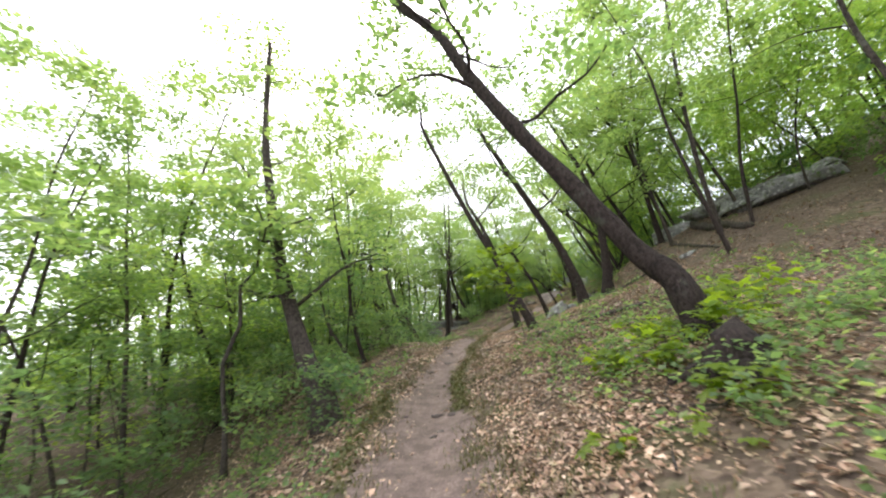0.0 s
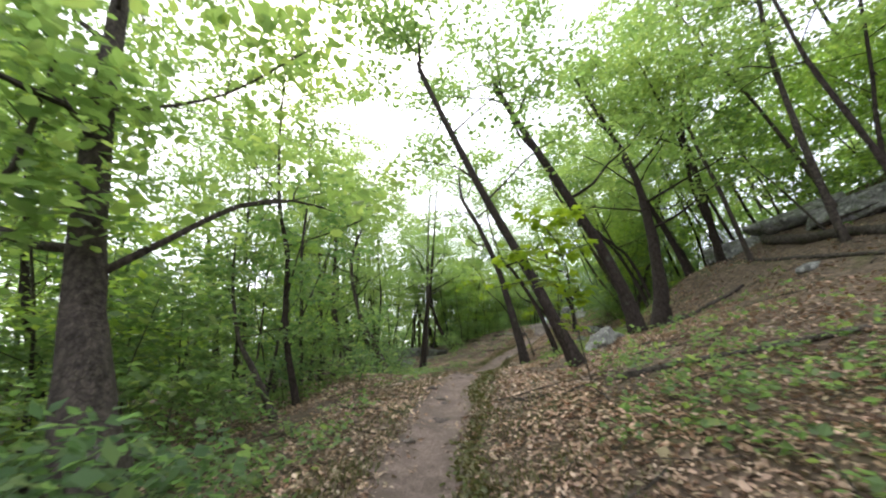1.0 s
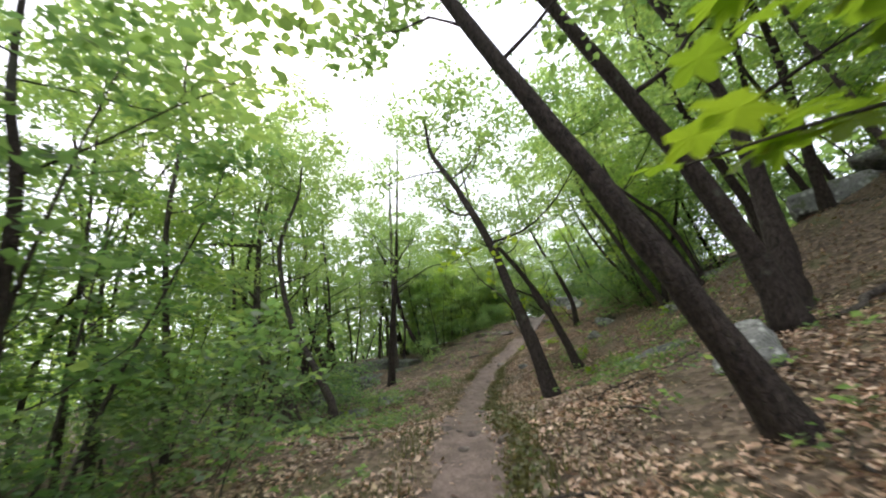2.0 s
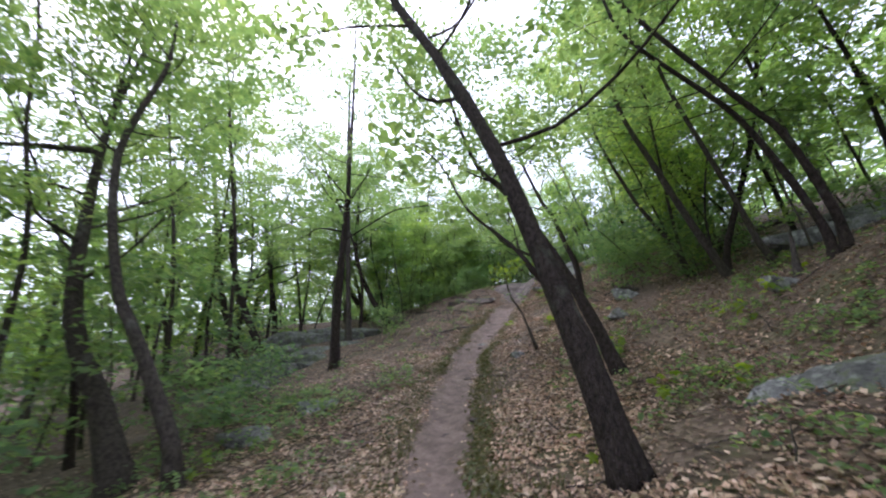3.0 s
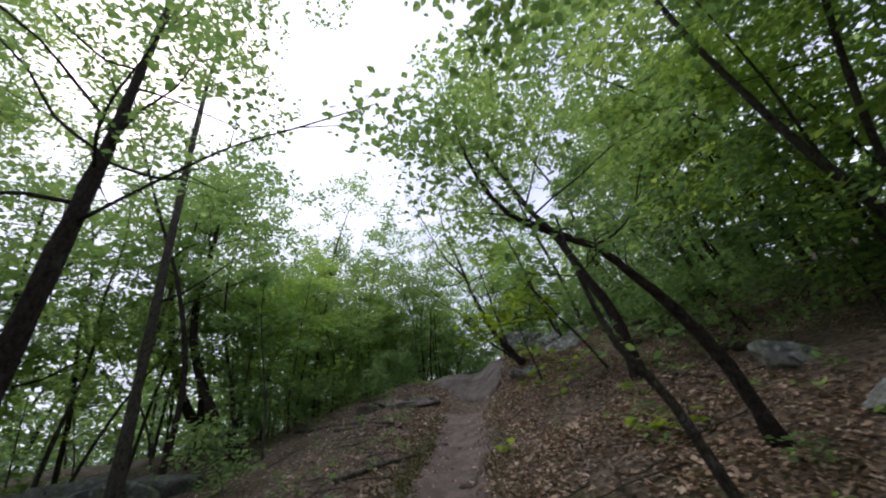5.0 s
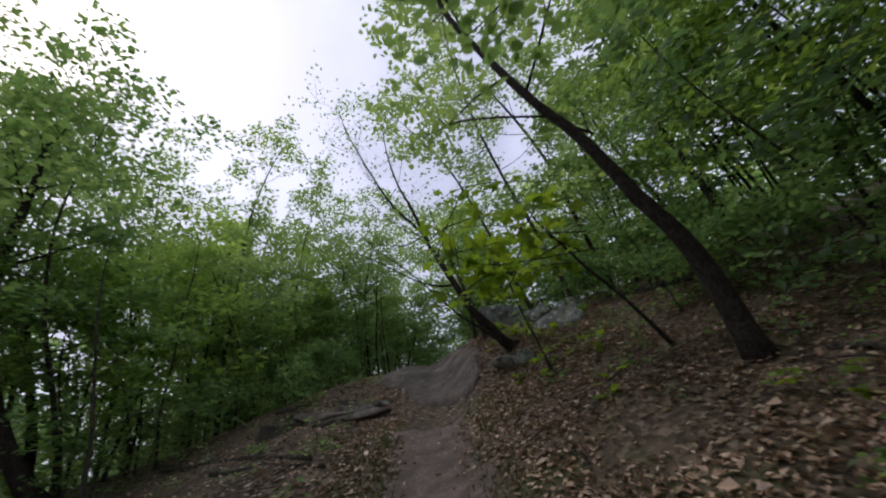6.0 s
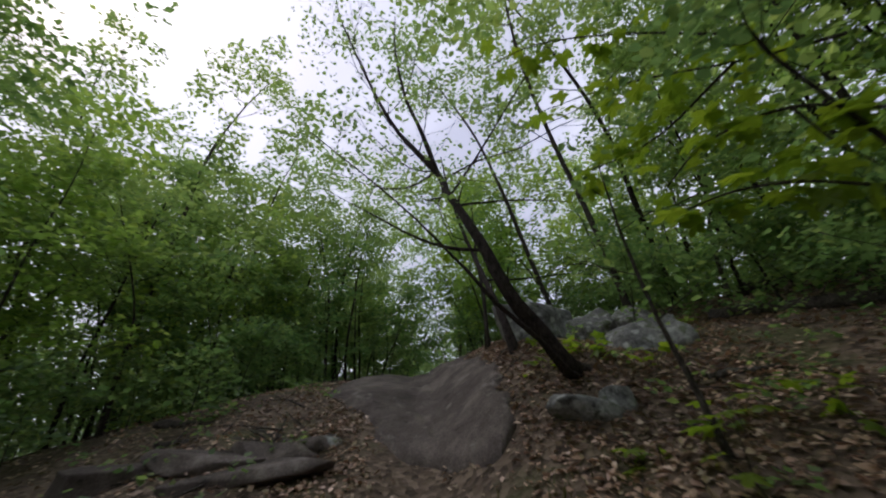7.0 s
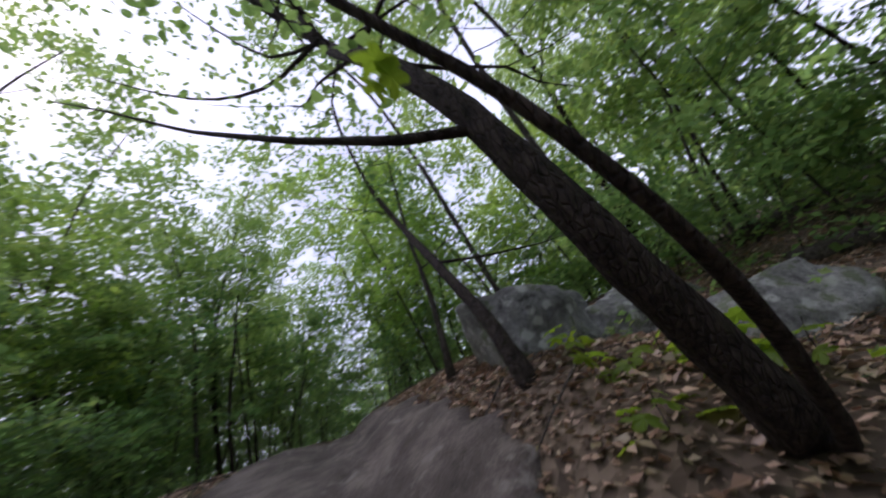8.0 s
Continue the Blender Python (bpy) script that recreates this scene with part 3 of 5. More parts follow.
block("rock", (5.95, 16.85, floor_at(5.95, 16.85) - 0.13), (0.8, 0.5, 0.19), (0, -15, -12), 13, "flat grey rock in the leaf-covered slope", mat=OUTCROP)
lay_rock(5.03, 26.5, -0.02, (0.26, 0.17, 0.07), (0, 0, 0), 14, "stone", "flat stone at the edge of the footpath")
lay_rock(5.05, 23.8, 0.0, (0.27, 0.2, 0.12), (0, 0, 40), 15, "stone", "dull grey stone beside the footpath")
lay_rock(9.4, 24.9, -0.05, (0.6, 0.4, 0.25), (0, 15, 0), 16, "stone", "grey stone half covered by dry leaves")
lay_rock(-0.9, 22.0, 0.02, (0.55, 0.4, 0.22), (0, 0, 50), 23, "stone", "dark grey stone behind a clump of trunks")
lay_rock(0.1, 23.2, 0.0, (0.6, 0.3, 0.2), (0, 0, 20), 24, "stone", "dark grey stone below the path")
block("rock_step", (7.15, 33.15, floor_at(7.15, 33.15) + 0.0), (0.75, 0.36, 0.08), (4, -6, -12), 25, "flat brown-grey rock step beside the slab", mat=SLAB)
lay_rock(8.05, 33.75, -0.02, (0.35, 0.24, 0.1), (8, 0, 15), 27, "stone", "low stone at the edge of the slab")
block("rock_step", (6.75, 33.62, floor_at(6.75, 33.62) + 0.02), (0.6, 0.4, 0.09), (0, 6, -28), 41, "flat brown-grey rock step with a dark edge", mat=SLAB)
block("rock_step", (7.55, 33.62, floor_at(7.55, 33.62) + 0.01), (0.5, 0.3, 0.09), (0, 4, 12), 42, "low flat brown stone among dry leaves", mat=SLAB)
lay_rock(9.61, 30.70, 0, (0.24, 0.18, 0.14), (0, 0, 20), 43, "stone", "rounded grey stone below a leaning tree")
lay_rock(8.07, 23.6, -0.04, (0.6, 0.4, 0.22), (0, 16, 30), 44, "stone", "broad grey rock in the leaf-covered slope")
lay_rock(7.92, 33.69, 0, (0.3, 0.2, 0.1), (0, 0, 50), 46, "stone", "small dark brown stone beside the slab")
block("rock", (5.57, 17.5, floor_at(5.57, 17.5) - 0.08), (0.5, 0.32, 0.14), (0, -14, 15), 48, "flat grey rock in the leaf-covered slope")
lay_rock(8.33, 19.39, -0.03, (0.5, 0.3, 0.15), (0, 14, -25), 49, "stone", "low grey rock in the leaf-covered slope")
block("rock_step", (6.1, 34.0, floor_at(6.1, 34.0) + 0.02), (0.5, 0.3, 0.12), (4, 0, 20), 28, "flat stone sunk in dry leaves", mat=SLAB)


def log(name, a, b, r, label, lift=0.0, seed=0):
    """A fallen stem lying on the slope from a to b."""
    rng = np.random.default_rng(seed)
    k = np.linspace(0, 1, 9)
    x, y = a[0] + (b[0] - a[0]) * k, a[1] + (b[1] - a[1]) * k
    x, y = x + rng.normal(0, 0.04, 9), y + rng.normal(0, 0.04, 9)
    z = height(x, y)
    z = 0.5 * z + 0.5 * np.linspace(z[0], z[-1], 9) + r * 0.55 + lift
    v, fc = tube(curve_points(np.c_[x, y, z], 0.15), np.linspace(r, r * 0.7, len(curve_points(np.c_[x, y, z], 0.15))), 9, seed, 0.2)
    return tagged(mesh_object(name, v, fc, BARK_DEAD), label, "log", "fallen wood")


log("fallen_branch", (2.2, 9.55), (4.3, 8.3), 0.05, "thin dark fallen branch lying on the slope", seed=1)
log("fallen_log", (10.10, 14.88), (8.84, 10.68), 0.15, "long fallen log across the upper slope", seed=2)
log("fallen_branch", (9.2, 15.9), (7.59, 10.29), 0.06, "long thin fallen branch across the upper slope", seed=27)
log("fallen_log", (13.2, 24.9), (15.9, 23.9), 0.11, "weathered fallen log on the upper slope", seed=3)
log("fallen_branch", (6.4, 34.9), (8.0, 33.45), 0.05, "dark fallen branch beside the footpath", seed=4)
log("fallen_branch", (4.9, 33.0), (6.0, 31.3), 0.045, "dark fallen branch among dry leaves", seed=5)
log("fallen_branch", (9.2, 25.9), (11.3, 26.2), 0.04, "thin fallen branch uphill of the footpath", seed=6)
log("fallen_branch", (-3.6, 30.0), (-1.2, 31.8), 0.07, "dark fallen branch in the undergrowth", seed=7)
log("fallen_log", (15.6, 31.0), (18.0, 29.2), 0.16, "grey fallen log at the top of the bank", seed=8)
log("fallen_log", (13.0, 30.9), (12.75, 28.5), 0.12, "dark rotting log lying across the bank", seed=10)
log("fallen_branch", (5.2, 13.2), (7.4, 13.0), 0.05, "thin fallen branch behind leaning trees", seed=9)
log("fallen_branch", (6.27, 34.15), (7.33, 33.61), 0.05, "dark fallen branch beside flat stones", seed=20)
log("fallen_branch", (4.22, 35.78), (5.95, 31.50), 0.06, "long dark fallen branch below the footpath", seed=21)
log("fallen_log", (6.46, 36.40), (7.63, 33.66), 0.07, "dark rotten log near the bedrock", seed=22)
log("fallen_branch", (4.06, 28.90), (5.87, 29.63), 0.05, "dark fallen branch beside the footpath", seed=23)
log("fallen_log", (10.12, 25.97), (9.74, 24.87), 0.09, "dark fallen log on the upper slope", seed=24)
log("fallen_branch", (9.12, 26.48), (8.69, 25.58), 0.03, "thin fallen branch at the foot of a leaning trunk", seed=25)
log("fallen_branch", (10.42, 30.18), (10.69, 29.80), 0.04, "short fallen branch on dry leaves", seed=26)


def tread_stones(count, seed):
    """Half-buried stones that stick out of the trodden earth."""
    prng = random.Random(seed)
    for n in range(count):
        s, u = prng.uniform(4.5, 31), prng.uniform(-0.45, 0.5)
        i = int(np.searchsorted(ALONG, s)) - 1
        v = (LINE[i + 1] - LINE[i])[:2] / STEP[i]
        p = LINE[i][:2] + v * (s - ALONG[i])
        x, y = p[0] + v[1] * u, p[1] - v[0] * u
        r = prng.uniform(0.05, 0.13)
        rock("stone", (x, y, floor_at(x, y) + 0.01), (r * 1.3, r, r * 0.5), (prng.gauss(0, 6), prng.gauss(0, 6), prng.uniform(0, 360)), 60 + n, SLAB, "small worn brown stone set in the footpath", "stone", 0.2, 2, 0.5)


tread_stones(34, 8)


# ---------------------------------------------------------------- the trees along the path
build_tree((-2.10, 7.45, 0.06), [(0.00, 0.00, -0.15), (-0.30, 0.14, 0.60), (-0.62, 0.27, 1.20), (-0.90, 0.39, 1.85), (-1.33, 0.60, 3.05), (-1.76, 0.80, 4.80), (-2.02, 0.90, 6.60), (-2.10, 1.00, 9.00)],
           0.235, BARK_GREY, LEAF, np.random.default_rng(101), label='stout grey-barked tree beside the path', group='trees along the path', limbs=9, spread=2.4, first=0.45, per=60, clump=0.55, size=0.13, flat=0.2, detail=True)
build_tree((3.47, 5.15, 1.40), [(0.00, 0.00, -0.15), (-0.30, 0.06, 0.71), (-0.70, 0.15, 1.14), (-1.32, 0.33, 2.09), (-2.04, 0.55, 3.18), (-2.86, 0.83, 4.59), (-3.43, 1.06, 5.79), (-4.20, 1.23, 6.65), (-4.62, 1.32, 7.82), (-4.81, 1.36, 9.00)],
           0.191, BARK_DARK, LEAF, np.random.default_rng(102), label='thick trunk leaning out over the path', group='trees along the path', limbs=11, spread=2.8, first=0.45, per=66, clump=0.55, size=0.135, flat=0.2, detail=True)
build_tree((3.38, 17.44, 1.47), [(0.00, 0.00, -0.15), (-0.15, 0.32, 0.94), (-0.35, 0.74, 2.14), (-0.68, 1.34, 3.85), (-1.30, 2.07, 5.77), (-1.89, 2.63, 7.17), (-2.01, 2.75, 7.84), (-2.07, 2.80, 8.50)],
           0.169, BARK_DARK, LEAF, np.random.default_rng(103), extra=[([(-0.36, 0.74, 1.90), (-0.63, 1.00, 2.39), (-1.07, 1.33, 2.92), (-1.36, 1.69, 3.72), (-1.77, 1.99, 4.19)], 0.029)], label='dark trunk leaning over the path edge', group='trees along the path', limbs=11, spread=2.8, first=0.45, per=66, clump=0.55, size=0.135, flat=0.2, detail=True)
build_tree((2.76, 11.85, 1.66), [(0.00, 0.00, -0.15), (-0.39, 0.13, 0.75), (-0.90, 0.33, 1.95), (-1.88, 0.68, 4.04), (-3.23, 1.21, 7.30), (-3.34, 1.26, 7.90), (-3.39, 1.28, 8.50)],
           0.140, BARK_DARK, LEAF, np.random.default_rng(104), label='tall forest tree with dark furrowed bark', group='trees along the path', limbs=11, spread=2.8, first=0.45, per=66, clump=0.55, size=0.135, flat=0.2, detail=True)
build_tree((6.08, 14.40, 2.72), [(0.00, 0.00, -0.15), (0.13, -0.01, 1.21), (0.06, -0.01, 3.02), (-0.31, 0.03, 4.94), (-1.64, 0.17, 7.96)],
           0.216, BARK_DARK, LEAF, np.random.default_rng(105), label='tall forest tree with dark furrowed bark', group='trees along the path', limbs=11, spread=2.8, first=0.45, per=66, clump=0.55, size=0.135, flat=0.2, detail=False)
build_tree((4.96, 13.50, 2.45), [(0.00, 0.00, -0.15), (-0.29, 0.03, 1.05), (-0.83, 0.09, 2.34), (-2.08, 0.22, 4.69), (-3.22, 0.33, 6.83), (-3.28, 0.34, 7.09), (-3.30, 0.34, 7.35)],
           0.179, BARK_DARK, LEAF, np.random.default_rng(106), label='tall forest tree with dark furrowed bark', group='trees along the path', limbs=11, spread=2.8, first=0.45, per=66, clump=0.55, size=0.135, flat=0.2, detail=False)
build_tree((9.10, 15.50, 4.94), [(0.05, 0.02, -0.15), (-0.10, -0.05, 0.50), (-0.53, -0.40, 1.90), (-1.12, -0.85, 3.40), (-1.60, -1.05, 4.20), (-2.17, -1.25, 4.95), (-2.90, -1.65, 5.90)],
           0.130, BARK_DARK, LEAF, np.random.default_rng(107), label='tall forest tree with dark furrowed bark', group='trees along the path', limbs=11, spread=2.8, first=0.45, per=66, clump=0.55, size=0.135, flat=0.2, detail=False)
build_tree((9.00, 16.75, 4.68), [(0.05, 0.02, -0.15), (-0.18, 0.00, 0.50), (-0.72, 0.00, 1.80), (-1.30, -0.10, 2.75), (-2.10, -0.40, 4.10), (-2.90, -0.80, 5.30), (-4.10, -1.60, 6.90)],
           0.140, BARK_DARK, LEAF, np.random.default_rng(108), label='tall forest tree with dark furrowed bark', group='trees along the path', limbs=11, spread=2.8, first=0.45, per=66, clump=0.55, size=0.135, flat=0.2, detail=False)
build_tree((8.57, 18.74, 3.88), [(0.00, 0.00, -0.15), (-0.09, 0.03, 0.52), (-0.59, 0.22, 1.79), (-1.17, 0.43, 2.82), (-2.54, 0.93, 4.38), (-2.95, 1.09, 5.51), (-3.12, 1.14, 6.64)],
           0.078, BARK_DARK, LEAF, np.random.default_rng(109), label='tall forest tree with dark furrowed bark', group='trees along the path', limbs=11, spread=2.8, first=0.45, per=66, clump=0.55, size=0.135, flat=0.2, detail=False)
build_tree((9.94, 21.81, 4.01), [(0.00, 0.00, -0.15), (0.09, -0.03, 0.76), (0.99, -0.36, 3.40), (1.52, -0.56, 5.91), (1.59, -0.58, 6.57), (1.61, -0.59, 7.22)],
           0.099, BARK_DARK, LEAF, np.random.default_rng(110), label='tall forest tree with dark furrowed bark', group='trees along the path', limbs=11, spread=2.8, first=0.45, per=66, clump=0.55, size=0.135, flat=0.2, detail=False)
build_tree((8.60, 18.55, 3.98), [(0.00, 0.00, -0.15), (-0.11, 0.02, 0.65), (-0.66, 0.15, 2.00), (-1.22, 0.27, 2.59), (-2.99, 0.67, 4.51), (-3.36, 0.75, 5.47), (-3.51, 0.79, 6.43)],
           0.080, BARK_DARK, LEAF, np.random.default_rng(111), label='tall forest tree with dark furrowed bark', group='trees along the path', limbs=11, spread=2.8, first=0.45, per=66, clump=0.55, size=0.135, flat=0.2, detail=False)
build_tree((9.88, 21.74, 3.98), [(0.00, 0.00, -0.15), (-0.70, 0.15, 1.21), (-1.37, 0.31, 2.68), (-2.11, 0.47, 4.31), (-2.41, 0.54, 5.81), (-2.55, 0.57, 7.30)],
           0.111, BARK_THIN, LEAF, np.random.default_rng(112), label='thin leaning stem in a clump on the slope', group='trees along the path', limbs=6, spread=1.8, first=0.45, per=50, clump=0.55, size=0.13, flat=0.2, detail=False)
build_tree((10.08, 20.71, 4.10), [(0.00, 0.00, -0.15), (-0.36, 0.08, 0.51), (-0.79, 0.18, 1.73), (-1.84, 0.41, 4.40), (-2.10, 0.47, 5.80), (-2.21, 0.49, 7.21)],
           0.087, BARK_THIN, LEAF, np.random.default_rng(113), label='thin leaning stem in a clump on the slope', group='trees along the path', limbs=6, spread=1.8, first=0.45, per=50, clump=0.55, size=0.13, flat=0.2, detail=False)
build_tree((10.36, 23.19, 4.13), [(0.00, 0.00, -0.15), (-0.65, 0.14, 1.09), (-1.39, 0.32, 2.23), (-2.27, 0.51, 4.17), (-2.61, 0.59, 5.80), (-2.76, 0.61, 7.45)],
           0.081, BARK_THIN, LEAF, np.random.default_rng(114), label='thin leaning stem in a clump on the slope', group='trees along the path', limbs=6, spread=1.8, first=0.45, per=50, clump=0.55, size=0.13, flat=0.2, detail=False)
build_tree((8.51, 19.25, 3.64), [(0.00, 0.00, -0.15), (-0.05, 0.01, 0.05), (-0.05, 0.01, 0.37), (-0.05, 0.01, 0.58), (-0.04, 0.01, 0.80)],
           0.079, BARK_DEAD, LEAF, np.random.default_rng(115), label='short broken dead stub on the slope', group='trees along the path', limbs=0, spread=2.8, first=0.45, per=0, clump=0.55, size=0.13, flat=0.2, detail=False)
build_tree((5.64, 20.48, 2.00), [(0.00, 0.00, -0.15), (-0.30, 0.49, 1.16), (-0.70, 1.07, 2.52), (-1.37, 1.80, 4.04), (-1.86, 2.22, 4.81), (-2.34, 2.64, 6.65), (-2.56, 2.83, 8.50)],
           0.127, BARK_DARK, LEAF, np.random.default_rng(116), label='dark leaning trunk with a leafy crown over the path', group='trees along the path', limbs=14, spread=2.3, first=0.5, per=95, clump=0.6, size=0.115, flat=0.2, detail=True)
build_tree((-2.32, 20.98, 0.72), [(0.00, 0.00, -0.15), (-0.58, 0.39, 1.02), (-1.47, 0.95, 2.43), (-1.84, 1.47, 4.14), (-2.12, 2.25, 6.91), (-1.76, 2.98, 10.10)],
           0.204, BARK_GREY, LEAF, np.random.default_rng(117), extra=[([(-2.12, 1.83, 5.88), (-3.41, 2.08, 6.02), (-4.76, 2.32, 6.12), (-5.94, 2.61, 6.49)], 0.075)], label='crooked grey trunk with a long bare side branch', group='trees along the path', limbs=13, spread=2.4, first=0.5, per=62, clump=0.55, size=0.1, flat=0.2, detail=False)
build_tree((-1.30, 20.03, 0.94), [(0.00, 0.00, -0.15), (-0.15, 0.10, 0.64), (-0.86, 0.56, 1.84), (-1.47, 0.97, 2.88), (-2.07, 1.68, 5.16), (-1.73, 2.11, 7.12), (-1.67, 2.18, 7.81), (-1.65, 2.21, 8.50)],
           0.119, BARK_GREY, LEAF, np.random.default_rng(118), label='thinner stem growing beside a crooked grey trunk', group='trees along the path', limbs=13, spread=2.2, first=0.5, per=62, clump=0.55, size=0.1, flat=0.2, detail=True)
build_tree((-2.55, 12.80, 0.79), [(0.00, 0.00, -0.15), (-0.48, 0.06, 1.44), (-0.67, 0.08, 3.01), (-1.05, 0.13, 4.30), (-1.34, 0.17, 6.40), (-1.47, 0.18, 8.50)],
           0.075, BARK_DARK, LEAF, np.random.default_rng(120), label='tall forest tree with dark furrowed bark', group='trees along the path', limbs=11, spread=2.8, first=0.45, per=66, clump=0.55, size=0.135, flat=0.2, detail=True)
build_tree((-10.31, 25.95, -0.14), [(0.00, 0.00, -0.15), (-0.27, 0.03, 2.47), (-2.23, 0.23, 9.57), (-3.67, 0.38, 14.28)],
           0.211, BARK_DARK, LEAF, np.random.default_rng(121), label='tall forest tree with dark furrowed bark', group='trees along the path', limbs=11, spread=2.8, first=0.45, per=66, clump=0.55, size=0.135, flat=0.2, detail=False)
build_tree((0.57, 32.87, 2.28), [(0.00, 0.00, -0.15), (-0.01, 0.00, 1.17), (-0.20, 0.02, 9.58), (-0.18, 0.02, 14.18)],
           0.172, BARK_THIN, LEAF, np.random.default_rng(122), label='thin upright sapling in the understorey', group='trees along the path', limbs=4, spread=2.8, first=0.45, per=66, clump=0.55, size=0.135, flat=0.2, detail=False)
build_tree((-4.10, 7.70, -0.87), [(0.00, 0.00, -0.15), (-0.06, 0.00, 1.00), (-0.21, 0.02, 2.03), (0.09, -0.01, 2.77), (0.02, -0.00, 3.50), (0.35, -0.03, 3.89), (0.35, -0.03, 4.65), (0.35, -0.03, 4.83), (0.35, -0.03, 5.00)],
           0.055, BARK_THIN, LEAF, np.random.default_rng(123), label='crooked thin sapling beside a stout tree', group='trees along the path', limbs=5, spread=1.2, first=0.45, per=66, clump=0.55, size=0.135, flat=0.2, detail=True)
build_tree((-2.57, 11.75, 0.67), [(0.00, 0.00, -0.15), (-0.53, 0.05, 0.72), (-0.94, 0.10, 1.32), (-1.21, 0.12, 2.26), (-1.33, 0.14, 3.20)],
           0.062, BARK_THIN, LEAF_LOW, np.random.default_rng(124), label='short leaning sapling with low leaves', group='trees along the path', limbs=5, spread=1.0, first=0.45, per=40, clump=0.35, size=0.085, flat=0.2, detail=True)
build_tree((-7.24, 13.13, -0.91), [(0.00, 0.00, -0.15), (-0.39, 0.03, 1.80), (-1.10, 0.08, 3.21), (-1.84, 0.14, 5.18), (-2.13, 0.16, 6.84), (-2.26, 0.17, 8.50)],
           0.117, BARK_DARK, LEAF, np.random.default_rng(125), label='tall forest tree with dark furrowed bark', group='trees along the path', limbs=11, spread=2.8, first=0.45, per=66, clump=0.55, size=0.135, flat=0.2, detail=False)
build_tree((0.22, 27.86, 1.61), [(0.00, 0.00, -0.15), (0.04, -0.02, 1.79), (0.25, -0.09, 4.91), (0.32, -0.12, 6.14), (0.43, -0.16, 9.82), (0.47, -0.17, 13.50)],
           0.169, BARK_DARK, LEAF, np.random.default_rng(126), label='tall forest tree with dark furrowed bark', group='trees along the path', limbs=18, spread=3.3, first=0.33, per=85, clump=0.6, size=0.115, flat=0.2, detail=False, top=0.1)
build_tree((-4.70, 34.90, 0.94), [(0.00, 0.00, -0.15), (-0.14, 0.05, 1.22), (-1.11, 0.41, 4.59), (-1.95, 0.71, 10.61), (-2.06, 0.75, 12.31), (-2.11, 0.77, 14.00)],
           0.224, BARK_DARK, LEAF, np.random.default_rng(127), label='tall forest tree with dark furrowed bark', group='trees along the path', limbs=14, spread=3.3, first=0.3, per=62, clump=0.8, size=0.16, flat=0.2, detail=False, top=0.1)
build_tree((2.82, 35.96, 3.07), [(0.00, 0.00, -0.15), (-1.05, 0.38, 1.42), (-1.96, 0.72, 3.97), (-1.85, 0.68, 6.97), (-1.84, 0.67, 7.73), (-1.83, 0.67, 8.50)],
           0.167, BARK_DARK, LEAF, np.random.default_rng(128), label='tall forest tree with dark furrowed bark', group='trees along the path', limbs=11, spread=2.8, first=0.45, per=66, clump=0.55, size=0.135, flat=0.2, detail=False)
build_tree((-3.55, 38.30, 1.57), [(0.00, 0.00, -0.15), (-0.19, 0.07, 2.61), (-0.85, 0.31, 6.31), (-1.28, 0.47, 10.69)],
           0.195, BARK_DARK, LEAF, np.random.default_rng(129), label='tall forest tree with dark furrowed bark', group='trees along the path', limbs=11, spread=2.8, first=0.45, per=66, clump=0.55, size=0.135, flat=0.2, detail=False)
build_tree((-2.95, 32.60, 1.28), [(0.00, 0.00, -0.15), (-0.14, 0.06, 0.71), (-1.18, 0.55, 2.92), (-1.89, 0.87, 5.61), (-1.98, 0.92, 8.26), (-2.51, 1.16, 11.33), (-2.62, 1.21, 12.66), (-2.60, 1.23, 15.00), (-2.50, 1.25, 17.00)],
           0.195, BARK_DARK, LEAF, np.random.default_rng(130), label='tall forest tree with dark furrowed bark', group='trees along the path', limbs=20, spread=3.6, first=0.28, per=70, clump=0.8, size=0.15, flat=0.2, detail=False, top=0.1)
build_tree((5.56, 23.63, 2.25), [(0.00, 0.00, -0.15), (-0.33, 0.16, 0.93), (-0.55, 0.27, 1.32), (-0.68, 0.33, 1.86), (-0.74, 0.36, 2.40)],
           0.040, BARK_THIN, LEAF_LOW, np.random.default_rng(131), label='bare thin sapling leaning by the path', group='trees along the path', limbs=3, spread=0.5, first=0.45, per=8, clump=0.35, size=0.085, flat=0.2, detail=True)
build_tree((7.17, 24.23, 2.81), [(0.00, 0.00, -0.15), (-0.19, 0.10, 0.70), (-0.48, 0.24, 1.30), (-0.76, 0.38, 1.72), (-1.08, 0.54, 2.12), (-1.71, 0.85, 2.48), (-2.02, 1.00, 2.87), (-2.24, 1.11, 3.54), (-2.33, 1.16, 4.20)],
           0.074, BARK_DARK, LEAF, np.random.default_rng(132), label='slim arching stem bending over the path', group='trees along the path', limbs=7, spread=1.5, first=0.45, per=75, clump=0.45, size=0.085, flat=0.2, detail=True)
build_tree((9.13, 27.07, 3.82), [(0.00, 0.00, -0.15), (-0.00, 0.17, 1.19), (-0.20, 0.42, 2.06), (-0.47, 0.75, 3.24), (-0.82, 1.10, 4.18), (-1.34, 1.74, 6.34), (-1.46, 1.88, 7.42), (-1.51, 1.95, 8.50)],
           0.126, BARK_DARK, LEAF, np.random.default_rng(133), label='dark leaning trunk on the leaf-covered bank', group='trees along the path', limbs=11, spread=2.8, first=0.45, per=55, clump=0.55, size=0.13, flat=0.2, detail=True)
